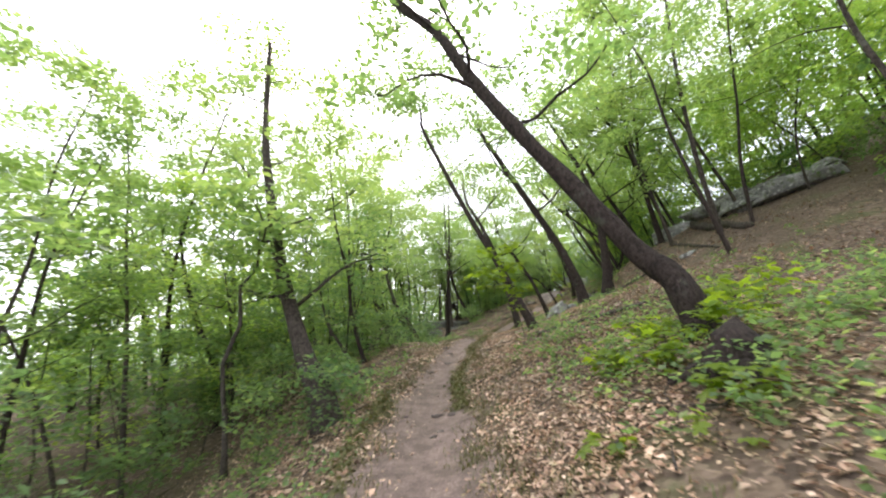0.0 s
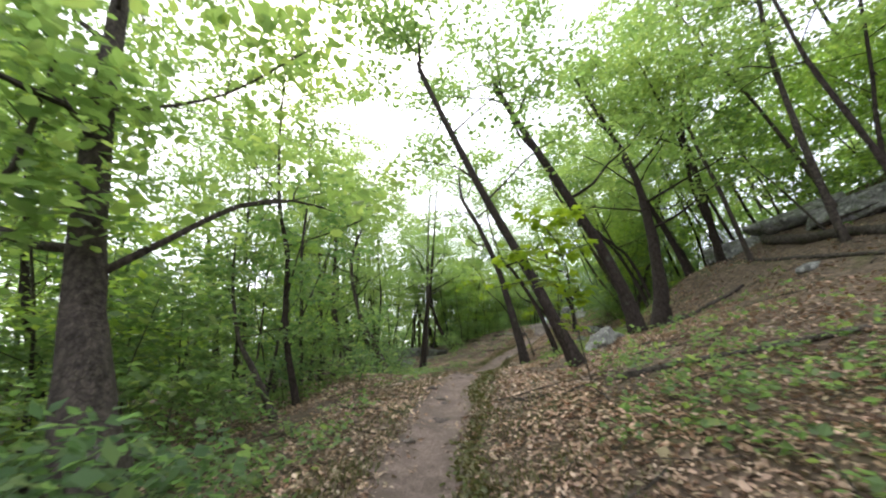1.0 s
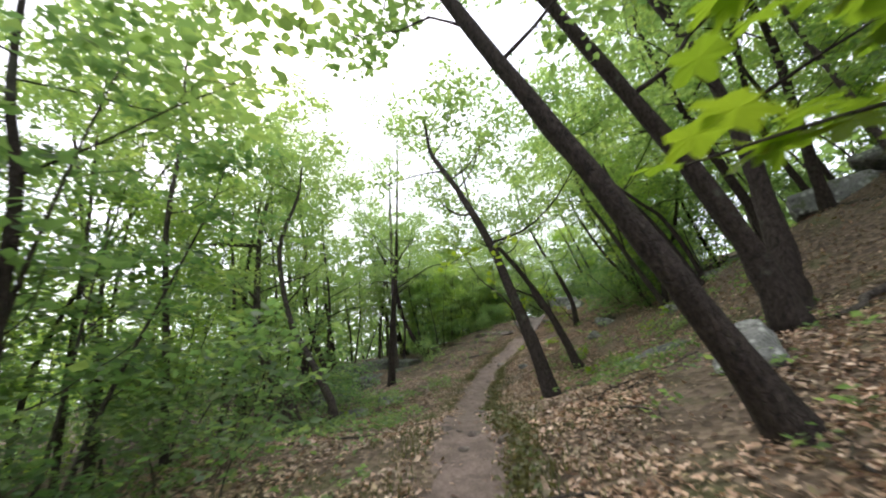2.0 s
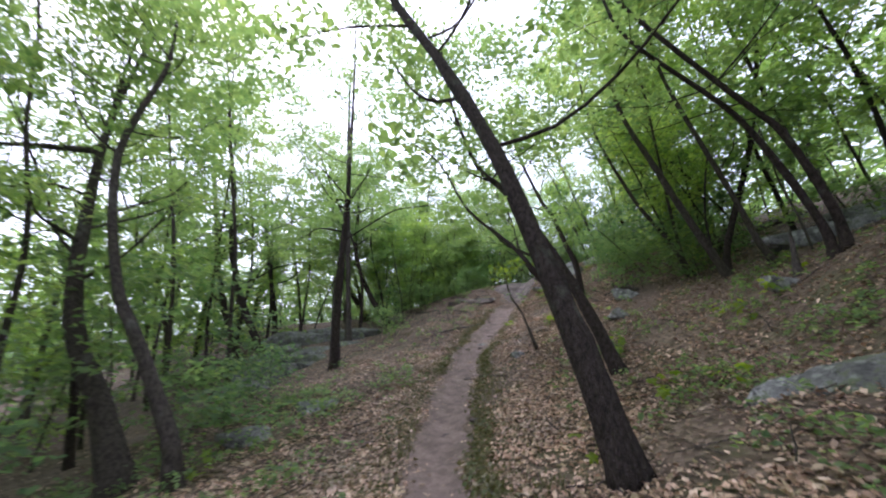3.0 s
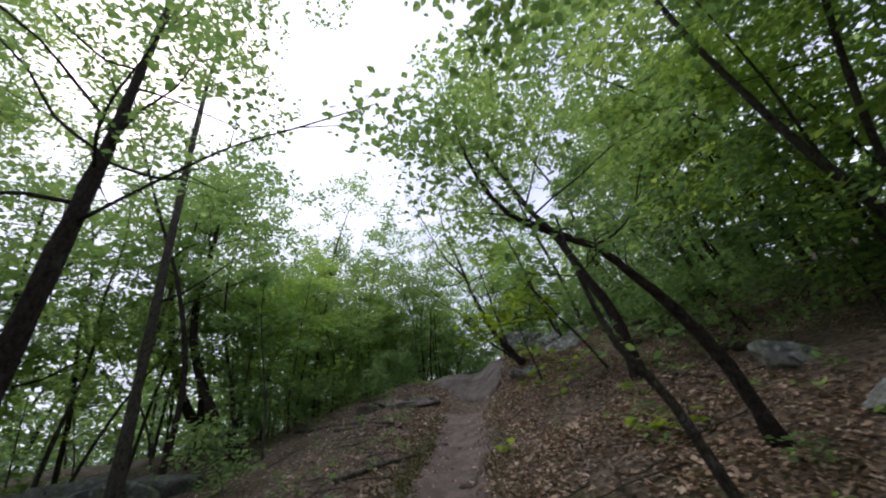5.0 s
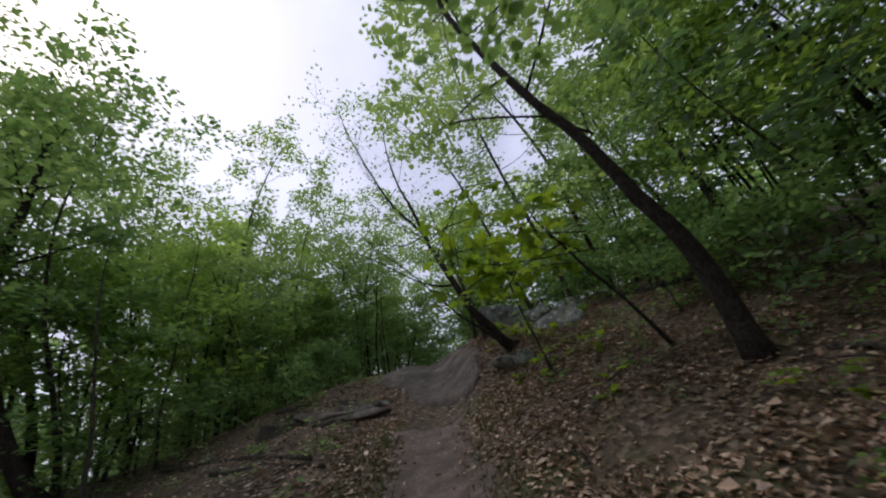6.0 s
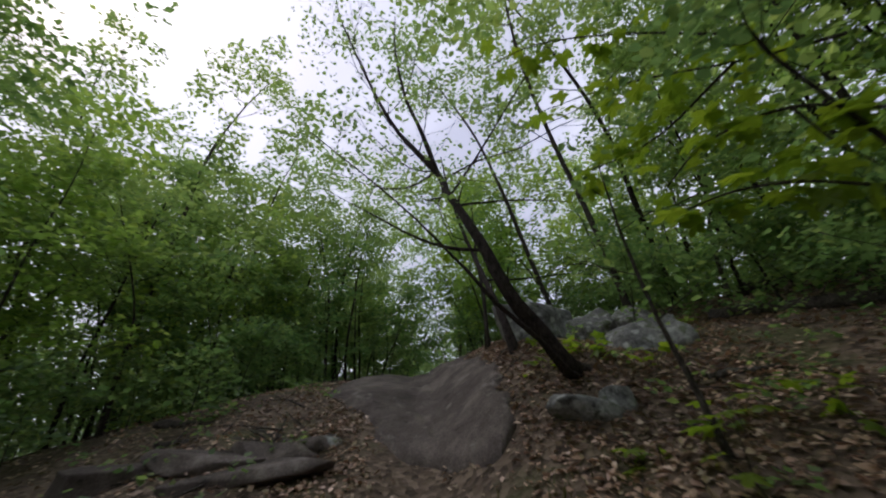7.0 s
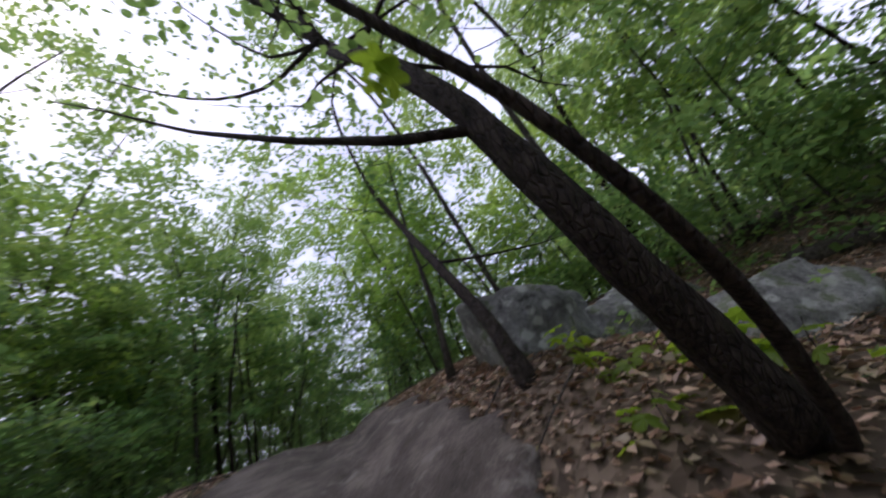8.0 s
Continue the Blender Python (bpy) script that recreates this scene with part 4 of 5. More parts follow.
build_tree((1.52, 39.61, 3.31), [(0.00, 0.00, -0.15), (-0.12, 0.07, 0.54), (-1.20, 0.67, 2.45), (-2.06, 1.15, 5.45), (-2.57, 1.43, 10.04), (-2.69, 1.50, 12.84)],
           0.248, BARK_DARK, LEAF, np.random.default_rng(134), label='tall forest tree with dark furrowed bark', group='trees along the path', limbs=11, spread=2.6, first=0.45, per=60, clump=0.6, size=0.12, flat=0.2, detail=False, top=0.1)
build_tree((1.28, 40.89, 3.45), [(0.00, 0.00, -0.15), (-0.17, 0.10, 1.68), (-0.89, 0.49, 4.44), (-1.26, 0.70, 7.30), (-1.35, 0.75, 10.37)],
           0.144, BARK_DARK, LEAF, np.random.default_rng(135), label='tall forest tree with dark furrowed bark', group='trees along the path', limbs=11, spread=2.8, first=0.45, per=66, clump=0.55, size=0.135, flat=0.2, detail=False)
build_tree((10.40, 32.62, 5.35), [(0.03, 0.00, -0.15), (-0.02, 0.12, 0.30), (0.05, 0.35, 0.75), (0.18, 0.75, 1.35), (0.45, 1.35, 2.20), (0.60, 1.90, 3.20), (0.55, 2.20, 4.30), (0.50, 2.35, 5.20)],
           0.075, BARK_DARK, LEAF, np.random.default_rng(136), label='slim leaning stem at the foot of a boulder', group='trees along the path', limbs=4, spread=2.8, first=0.45, per=25, clump=0.55, size=0.09, flat=0.2, detail=True)
build_tree((11.17, 34.06, 5.65), [(0.00, 0.00, -0.15), (0.00, -0.00, 0.98), (-0.06, 0.06, 1.77), (-0.07, 0.08, 2.46), (-0.08, 0.09, 3.16)],
           0.044, BARK_THIN, LEAF_LOW, np.random.default_rng(137), label='thin dark sapling beside the rock slab', group='trees along the path', limbs=4, spread=0.7, first=0.45, per=20, clump=0.35, size=0.085, flat=0.2, detail=True)
build_tree((9.52, 27.97, 4.14), [(0.00, 0.00, -0.15), (-0.40, 0.27, 0.68), (-0.67, 0.46, 1.14), (-0.88, 0.59, 1.54), (-1.10, 0.74, 1.97), (-1.14, 0.77, 2.13), (-1.15, 0.78, 2.30)],
           0.027, BARK_DARK, LEAF_LOW, np.random.default_rng(138), label='slim dark stem leaning low over the bank', group='trees along the path', limbs=4, spread=0.8, first=0.45, per=14, clump=0.3, size=0.085, flat=0.2, detail=True)
build_tree((9.12, 29.72, 4.15), [(0.00, 0.00, -0.15), (-0.11, 0.09, 0.49), (-0.21, 0.15, 0.88), (-0.30, 0.22, 1.58), (-0.34, 0.25, 2.28)],
           0.026, BARK_THIN, LEAF_LOW, np.random.default_rng(139), label='thin leaning sapling on the bank', group='trees along the path', limbs=4, spread=0.7, first=0.45, per=8, clump=0.35, size=0.085, flat=0.2, detail=True)
build_tree((15.07, 31.14, 6.45), [(0.00, 0.00, -0.15), (0.01, -0.01, 1.24), (0.29, -0.22, 2.81), (0.33, -0.25, 3.20), (0.34, -0.26, 3.59)],
           0.046, BARK_THIN, LEAF, np.random.default_rng(140), label='tall forest tree with dark furrowed bark', group='trees along the path', limbs=5, spread=1.2, first=0.45, per=66, clump=0.55, size=0.135, flat=0.2, detail=False)


# ---------------------------------------------------------------- the wood around
def wild_stem(rng, h, lean):
    a, w = rng.uniform(0, 6.28), 0.0
    pts, p = [(0, 0, -0.2)], np.zeros(3)
    way = np.array([math.cos(a) * lean, math.sin(a) * lean, 1.0])
    for k in range(5):
        way = way + np.r_[rng.normal(0, 0.09, 2), 0]
        p = p + way / np.linalg.norm(way) * h / 5
        pts.append(tuple(p))
    return pts


def protos():
    tall, young, bush, canopy, thicket, pole = [], [], [], [], [], []
    barks = ((BARK_DARK, "slender dark-barked forest tree in spring leaf"), (BARK_GREY, "slender grey-barked forest tree in spring leaf"), (BARK_THIN, "slim young forest tree in spring leaf"))
    for k in range(8):
        rng = np.random.default_rng(300 + k)
        bark, label = barks[k % 3]
        tall.append(build_tree((0, 0, 0), wild_stem(rng, 8.5 + 0.75 * k, 0.08), 0.05 + 0.0065 * k, bark, LEAF, rng, label=label, group="trees of the wood",
                               limbs=11, spread=2.7, first=0.34, clump=0.52, per=40, size=0.175, sides=6, along=4, flat=0.2))
    for k in range(8):
        rng = np.random.default_rng(400 + k)
        young.append(build_tree((0, 0, 0), wild_stem(rng, 3.0 + 0.38 * k, 0.15), 0.02 + 0.0028 * k, BARK_THIN, LEAF_LOW, rng, name="sapling",
                                label="thin sapling with layered bright green leaves", group="saplings", limbs=9, spread=1.3, first=0.22, clump=0.45, per=25, size=0.163,
                                sides=5, along=3, flat=0.16, joined=True))
    for k in range(5):
        rng = np.random.default_rng(500 + k)
        bush.append(build_tree((0, 0, 0), wild_stem(rng, 1.0 + 0.2 * k, 0.3), 0.012, BARK_THIN, LEAF_LOW, rng, name="shrub", label="low leafy green shrub on the forest floor",
                               group="shrubs", limbs=7, spread=0.7, first=0.12, clump=0.34, per=20, size=0.11, sides=4, along=3, flat=0.2, joined=True))
    for k in range(4):
        rng = np.random.default_rng(600 + k)
        bark, label = barks[k % 3]
        canopy.append(build_tree((0, 0, 0), wild_stem(rng, 9.5 + 1.1 * k, 0.1), 0.058 + 0.01 * k, bark, LEAF, rng, label=label, group="trees of the wood",
                                 limbs=11, spread=2.8, first=0.36, clump=0.52, per=78, size=0.138, sides=8, along=4, flat=0.18))
    for k in range(4):
        rng = np.random.default_rng(700 + k)
        thicket.append(build_tree((0, 0, 0), wild_stem(rng, 5.0 + 0.8 * k, 0.12), 0.03 + 0.004 * k, BARK_THIN, LEAF_YOUNG, rng, name="sapling", label="slim young tree leafy almost to its foot", group="saplings",
                                  limbs=12, spread=1.9, first=0.14, clump=0.5, per=40, size=0.15, sides=6, along=4, flat=0.22, joined=True))
    for k in range(5):
        rng = np.random.default_rng(800 + k)
        pole.append(build_tree((0, 0, 0), wild_stem(rng, 5.2 + 0.7 * k, 0.1), 0.032 + 0.006 * k, BARK_DARK, LEAF, rng, name="sapling", label="slim dark-stemmed young tree with a high leafy crown", group="saplings",
                               limbs=11, spread=2.0, first=0.36, clump=0.5, per=50, size=0.13, sides=6, along=4, flat=0.16, joined=True))
    return tall, young, bush, canopy, thicket, pole


TALL, YOUNG, BUSH, CANOPY, THICKET, POLE = protos()
PLACED = []


def scatter(kinds, count, seed, box, keep, apart):
    """Copies of the kinds strewn over the plan where keep() allows it, at least so far apart."""
    rng = np.random.default_rng(seed)
    taken, n = [], 0
    x0, x1, y0, y1 = box
    cand = np.c_[rng.uniform(x0, x1, count * 12), rng.uniform(y0, y1, count * 12)]
    s, u, _ = along_across(cand[:, 0], cand[:, 1])
    z = height(cand[:, 0], cand[:, 1])
    for (x, y), s1, u1, z1 in zip(cand, s, u, z):
        if n >= count:
            break
        if not keep(x, y, s1, u1, rng) or any((x - a) ** 2 + (y - b) ** 2 < apart**2 for a, b in taken):
            continue
        taken.append((x, y))
        k = int(rng.integers(len(kinds)))
        lean = rng.normal(15, 6) if u1 > 0 and s1 < 44 and kinds is not BUSH else rng.normal(0, 4)
        m = Matrix.Translation((x, y, float(z1) - 0.03)) @ Matrix.Rotation(radians(lean), 4, Vector((-0.25, -1.0, 0))) @ Matrix.Rotation(rng.uniform(0, 6.28), 4, "Z")
        if kinds[k] not in PLACED:
            PLACED.append(kinds[k])
            kinds[k].matrix_basis = m
        else:
            copy_thing(kinds[k], m)
        n += 1


def in_tall(x, y, s, u, r):
    if s > 45 or y > 46:
        return -24 < u < 16 and y > 51
    if u < 0:
        return -18 < u < (-8 if s < 24 else -13)
    return 6 < u < 16 and not (s > 33 and u < 7.5)


def in_young(x, y, s, u, r):
    if s > 44 or y > 45:
        return -26 < u < 14
    if u < 0:
        return (-20 < u < -7 and not (-8 < x < 0 and 30 < y < 40.5)) or (10 < s < 15 and -7.5 < u < -3.6 and r.random() < 0.15)
    return (6.5 if s < 20 else 5.2) < u < 16 and r.random() < (0.45 if s < 20 else 0.9)


scatter(CANOPY, 10, 15, (-12, 6, -4, 20), lambda x, y, s, u, r: s < 13 and -9.2 < u < -6.2, 2.0)
scatter(CANOPY[:2], 6, 24, (3, 14, 2, 20), lambda x, y, s, u, r: 3 < s < 18 and 7 < u < 10.5, 2.0)
scatter(TALL, 30, 16, (-16, 14, 18, 52), lambda x, y, s, u, r: 22 < s < 46 and -14 < u < (-8.5 if s < 31 else -6.2) and not (-5 < x < 0.9 and 25.5 < y < 36), 1.7)
scatter(TALL[:4], 40, 17, (-8, 20, 38, 60), lambda x, y, s, u, r: s > 43 and -15 < u < -2.5, 1.5)
scatter(CANOPY, 6, 48, (10, 26, 10, 34), lambda x, y, s, u, r: 19 < s < 31 and 9 < u < 14, 2.0)
scatter(THICKET, 9, 49, (10, 26, 10, 34), lambda x, y, s, u, r: 19 < s < 31 and 8.5 < u < 13, 1.5)
scatter(CANOPY, 6, 18, (6, 24, 14, 42), lambda x, y, s, u, r: 29.5 < s < 45 and 6 < u < 10.5, 2.4)
scatter(THICKET, 11, 47, (8, 24, 14, 38), lambda x, y, s, u, r: 26 < s < 35 and 6.5 < u < 11, 1.3)
scatter(THICKET, 15, 27, (6, 26, 14, 46), lambda x, y, s, u, r: 29 < s < 47 and (6 if s < 40 else 3) < u < 10.5, 1.4)
scatter(THICKET, 5, 28, (4, 20, 12, 34), lambda x, y, s, u, r: 16 < s < 29 and 7.5 < u < 11, 1.8)
scatter(CANOPY, 8, 23, (-14, 6, 10, 34), lambda x, y, s, u, r: 15 < s < 27 and -9.5 < u < -4.6 and not (-5 < x < 0.9 and 25.5 < y < 36), 1.9)
scatter(YOUNG, 12, 41, (-12, 4, 10, 32), lambda x, y, s, u, r: 16 < s < 27 and -9 < u < -4.5 and not (-5 < x < 0.9 and 25.5 < y < 36), 1.5)
scatter(CANOPY[2:], 2, 29, (10, 20, 28, 40), lambda x, y, s, u, r: 37 < s < 43 and 3.6 < u < 7.5, 1.6)
scatter(YOUNG, 24, 31, (8, 26, 40, 60), lambda x, y, s, u, r: 44 < s < 58 and -3 < u < 5 and abs(u) > 0.9, 1.1)
scatter(THICKET, 12, 32, (8, 24, 34, 52), lambda x, y, s, u, r: 41.5 < s < 49 and 0.9 < u < 6, 1.3)
scatter(POLE, 10, 33, (6, 22, 36, 54), lambda x, y, s, u, r: 42 < s < 51 and -5.5 < u < -1, 1.3)
scatter(THICKET, 17, 34, (6, 20, 4, 26), lambda x, y, s, u, r: 6 < s < 22 and 11 < u < 15, 1.2)
scatter(THICKET, 10, 37, (-16, 2, 2, 22), lambda x, y, s, u, r: 9 < s < 18.5 and -13 < u < -5.8, 1.6)
scatter(YOUNG, 16, 38, (-12, 2, 2, 20), lambda x, y, s, u, r: 9.5 < s < 16 and -8 < u < -3.8, 1.1)
scatter(YOUNG, 9, 44, (-12, 2, -2, 20), lambda x, y, s, u, r: 2 < s < 15 and -8 < u < (-4.4 if s < 9 else -2.9), 1.1)
scatter(BUSH, 16, 45, (-12, 2, -2, 20), lambda x, y, s, u, r: 2 < s < 17 and -7.5 < u < -2.6, 0.9)
scatter(BUSH, 9, 46, (-12, 4, 14, 30), lambda x, y, s, u, r: 16.5 < s < 26 and -6 < u < -3.4, 0.9)
scatter(TALL, 54, 11, (-26, 40, -6, 66), in_tall, 1.9)
scatter(YOUNG, 60, 19, (-8, 22, 38, 58), lambda x, y, s, u, r: s > 41.5 and -13 < u < -2.2, 1.0)
scatter(YOUNG, 16, 20, (6, 24, 14, 42), lambda x, y, s, u, r: 28 < s < 45 and 5.5 < u < 10, 1.2)
scatter(YOUNG, 5, 25, (-4, 14, 26, 44), lambda x, y, s, u, r: 31 < s < 42 and -8.5 < u < -4.2 and not (-5 < x < 0.9 and 25.5 < y < 36), 1.0)
scatter(BUSH, 8, 26, (-4, 14, 26, 44), lambda x, y, s, u, r: 31 < s < 43 and -8.5 < u < -5, 0.7)
scatter(POLE, 16, 40, (-10, 16, 22, 50), lambda x, y, s, u, r: 31 < s < 47 and -10.5 < u < -5 and not (-5 < x < 0.9 and 25.5 < y < 36), 1.3)
scatter(BUSH, 34, 42, (8, 24, 18, 44), lambda x, y, s, u, r: 27 < s < 41 and 4.6 < u < 8, 0.8)
scatter(POLE, 5, 43, (8, 24, 18, 44), lambda x, y, s, u, r: 27 < s < 41 and 4.8 < u < 8.5, 1.2)
scatter(CANOPY, 9, 55, (-12, 2, 35.5, 44), lambda x, y, s, u, r: u < -8, 1.8)
scatter(CANOPY, 3, 56, (-10, -6, 26, 34), lambda x, y, s, u, r: True, 2.0)
scatter(THICKET, 14, 57, (-16, -6, 22, 36), lambda x, y, s, u, r: True, 1.8)
scatter(THICKET, 9, 51, (-10, 3, 37, 47), lambda x, y, s, u, r: u < -7.5, 1.3)
scatter(THICKET, 8, 52, (0, 14, 28, 50), lambda x, y, s, u, r: 35 < s < 46 and -8.5 < u < -4.8, 1.2)
scatter(BUSH, 18, 53, (0, 14, 28, 50), lambda x, y, s, u, r: 35 < s < 44 and -6.5 < u < -2.8, 0.8)
scatter(BUSH, 8, 54, (8, 18, 24, 38), lambda x, y, s, u, r: 31 < s < 38 and 3.8 < u < 5.6, 0.8)
scatter(YOUNG, 100, 12, (-25, 40, 2, 66), in_young, 1.1)
scatter(BUSH, 26, 30, (8, 24, 20, 44), lambda x, y, s, u, r: 32 < s < 45 and 6.5 < u < 10.5, 0.9)
scatter(BUSH, 16, 35, (5, 18, 4, 26), lambda x, y, s, u, r: 7 < s < 22 and 10.2 < u < 14, 0.8)
scatter(BUSH, 20, 36, (8, 24, 34, 52), lambda x, y, s, u, r: 41 < s < 48 and 0.9 < u < 7, 1.0)
scatter(BUSH, 4, 39, (-2, 10, 24, 40), lambda x, y, s, u, r: 29.5 < s < 38 and -6.5 < u < -3.8, 0.8)
scatter(BUSH, 120, 13, (-16, 34, 3, 60), lambda x, y, s, u, r: not (-8 < x < 0 and 28 < y < 40.5) and (-13 < u < (-2.0 if s < 15 else -6.5 if s < 30 else -8.5)) or ((6 if s < 22 else 4.8) < u < 12 and not (8.5 < x < 13 and 9 < y < 17.5) and r.random() < (0.2 if s < 22 else 0.7)) or (s > 43 and u < 8), 0.7)


def distant_trees(count, seed):
    """Trees too far off to tell apart: all their stems in one mesh, all their leaves in another."""
    rng = np.random.default_rng(seed)
    xy = np.c_[rng.uniform(-62, 72, count * 8), rng.uniform(-6, 98, count * 8)]
    s, u, _ = along_across(xy[:, 0], xy[:, 1])
    ok = ((np.abs(u) > 15) | (xy[:, 1] > 58)) & (np.abs(u) < 44) & (xy[:, 1] > 4 - np.abs(xy[:, 0]) * 0.3)
    xy = xy[ok][:count]
    z = height(xy[:, 0], xy[:, 1])
    sv, sf, sprays, n = [], [], [], 0
    for (x, y), z0 in zip(xy, z):
        h = rng.uniform(9, 14)
        stem = np.array(wild_stem(rng, h, 0.08)) + (x, y, z0)
        line = curve_points(stem, 1.2)
        v, fc = tube(line, np.linspace(rng.uniform(0.09, 0.17), 0.03, len(line)), 5, 1)
        sv.append(v)
        sf += [tuple(i + n for i in q) for q in fc]
        n += len(v)
        k = 34
        g = rng.uniform(0.12, 1.0, k)
        a, r = rng.uniform(0, 6.28, k), rng.uniform(0.3, 2.8, k) * (1.25 - 0.6 * g)
        i = np.clip((g * (len(line) - 1)).astype(int), 0, len(line) - 1)
        sprays.append(line[i] + np.c_[r * np.cos(a), r * np.sin(a), rng.normal(0, 0.4, k)])
    return np.vstack(sv), sf, np.vstack(sprays)


tv, tf, far_sprays = distant_trees(160, 14)
tagged(mesh_object("distant_trunks", tv, tf, BARK_DARK), "slim dark trunks of the wood far behind", "woods", kind="stuff")
lv, lf = leaf_blades(far_sprays, 14, 0.85, 0.6, np.random.default_rng(43))


def distant_woods():
    """Foliage of the wood still farther off."""
    rng = np.random.default_rng(41)
    n = 42000
    a, d = rng.uniform(0, 2 * np.pi, n), rng.uniform(48, 105, n)
    x, y = 5 + d * np.cos(a), 22 + d * np.sin(a)
    patch = np.sin(a * 23) + np.sin(a * 41 + 1) + np.sin(a * 11 + d * 0.1)
    z = np.where(rng.random(n) < 0.45, rng.uniform(0, 5, n), rng.uniform(4.5, 13, n) + 1.2 * patch)
    keep = (y > -20) & ((z < 5) | (patch > -1.6))
    x, y, z = x[keep], y[keep], z[keep]
    return np.c_[x, y, height(x, y) + z]


def distant_understorey(count):
    """Low leafy layers of the wood on the falling side, from the ground to a man's height and above."""
    rng = np.random.default_rng(44)
    cx, cy = rng.uniform(-50, 8, count // 40), rng.uniform(2, 80, count // 40)
    k = rng.integers(0, len(cx), count)
    x, y = cx[k] + rng.normal(0, 1.1, count), cy[k] + rng.normal(0, 1.1, count)
    top = rng.uniform(1.2, 4.8, len(cx))[k]
    s, u, _ = along_across(x, y)
    keep = (u < -13) | ((s > 46) & (u < -5))
    x, y, top = x[keep], y[keep], top[keep]
    return np.c_[x, y, height(x, y) + top * rng.uniform(0.15, 1.0, len(x))]


v, fc = blades_at(distant_woods(), 0.95, np.random.default_rng(42), 0.6)
lv2, lf2 = blades_at(distant_understorey(34000), 0.34, np.random.default_rng(45), 0.5)
tagged(mesh_object("distant_undergrowth", lv2, lf2, LEAF_LOW, smooth=False), "layered green undergrowth of the wood below the path", "undergrowth", kind="stuff")
tagged(mesh_object("distant_woods", np.vstack([lv, v]), np.vstack([lf, fc + len(lv)]), LEAF, smooth=False), "green foliage of the wood far behind the nearer trees", "woods", kind="stuff")


# ---------------------------------------------------------------- litter and low plants
def litter(count, seed):
    rng = np.random.default_rng(seed)
    s, u = rng.uniform(-1, 40, count), np.where(rng.random(count) < 0.6, rng.gamma(2.0, 1.7, count), -rng.gamma(2.0, 1.35, count))
    i = np.clip(np.searchsorted(ALONG, s) - 1, 0, len(STEP) - 1)
    v = (LINE[i + 1] - LINE[i])[:, :2] / STEP[i][:, None]
    p = LINE[i][:, :2] + v * (s - ALONG[i])[:, None]
    x, y = p[:, 0] + v[:, 1] * u, p[:, 1] - v[:, 0] * u
    patchy = np.sin(x * 1.3 + 2 * np.sin(y * 0.7)) + np.sin(y * 1.7 + 1.5 * np.sin(x * 0.9)) + np.sin(x * 3.1 - y * 2.3)
    tread = np.interp(s, [3, 6, 9, 24, 30], [0.9, 0.75, 0.42, 0.42, 0.65]) * (1 + 0.25 * np.sin(s * 2.9) + 0.15 * np.sin(s * 7.1))
    ok = (rng.random(count) < np.clip((np.abs(u) / tread) ** 3, 0.2, 1)) & (patchy + rng.normal(0, 0.8, count) > np.where(s > 30, -1.9, -1.2))
    # fewer pale leaves left of the far stretch: darker soil stands in for shade
    ok &= (s < 27) | (u > -1.3) | (rng.random(count) < 0.4)
    x, y = x[ok], y[ok]
    return np.c_[x, y, height(x, y) + 0.012 + rng.uniform(0, 0.025, len(x))]


def dry_blades(pos, rng):
    """Fallen leaves: curled, uneven five-sided blades of many sizes."""
    n = len(pos)
    a = rng.uniform(0, 2 * np.pi, n)
    up = np.c_[rng.normal(0, 0.38, (n, 2)), np.ones(n)]
    up /= np.linalg.norm(up, axis=1)[:, None]
    way = np.c_[np.cos(a), np.sin(a), np.zeros(n)]
    way -= up * np.sum(way * up, axis=1)[:, None]
    way /= np.linalg.norm(way, axis=1)[:, None]
    side = np.cross(up, way)
    ln = (0.031 * np.exp(rng.normal(0, 0.26, n)))[:, None]
    w = ln * rng.uniform(0.45, 0.85, (n, 1))
    curl = ln * rng.uniform(-0.1, 0.5, (n, 1))
    tip, foot = pos + way * ln + up * curl * 0.5, pos - way * ln
    left = pos + side * w + up * curl + way * ln * rng.uniform(-0.4, 0.5, (n, 1))
    right = pos - side * w * rng.uniform(0.6, 1.0, (n, 1)) + up * curl * 0.7 + way * ln * rng.uniform(-0.4, 0.5, (n, 1))
    verts = np.stack([foot, right, tip, left], axis=1).reshape(-1, 3)
    i = np.arange(n)[:, None] * 4
    faces = np.stack([i + np.array([0, 1, 2]), i + np.array([0, 2, 3])], axis=1).reshape(-1, 3)
    return verts, faces


rng_l = np.random.default_rng(21)
v, fc = dry_blades(litter(215000, 22), rng_l)
tagged(mesh_object("leaf_litter", v, fc, LITTER, smooth=False), "dry tan and brown fallen leaves covering the slope", "leaf litter", kind="stuff")


def low_plants(count, seed):
    rng = np.random.default_rng(seed)
    s = np.where(rng.random(count) < 0.5, rng.uniform(-1, 11, count), rng.uniform(0, 38, count))
    u = np.where(rng.random(count) < 0.55, 1.6 + rng.gamma(2.0, 1.3, count), -0.9 - rng.gamma(1.6, 1.2, count))
    i = np.clip(np.searchsorted(ALONG, s) - 1, 0, len(STEP) - 1)
    v = (LINE[i + 1] - LINE[i])[:, :2] / STEP[i][:, None]
    p = LINE[i][:, :2] + v * (s - ALONG[i])[:, None]
    x, y = p[:, 0] + v[:, 1] * u, p[:, 1] - v[:, 0] * u
    return np.c_[x, y, height(x, y) + rng.uniform(0.06, 0.24, count)]


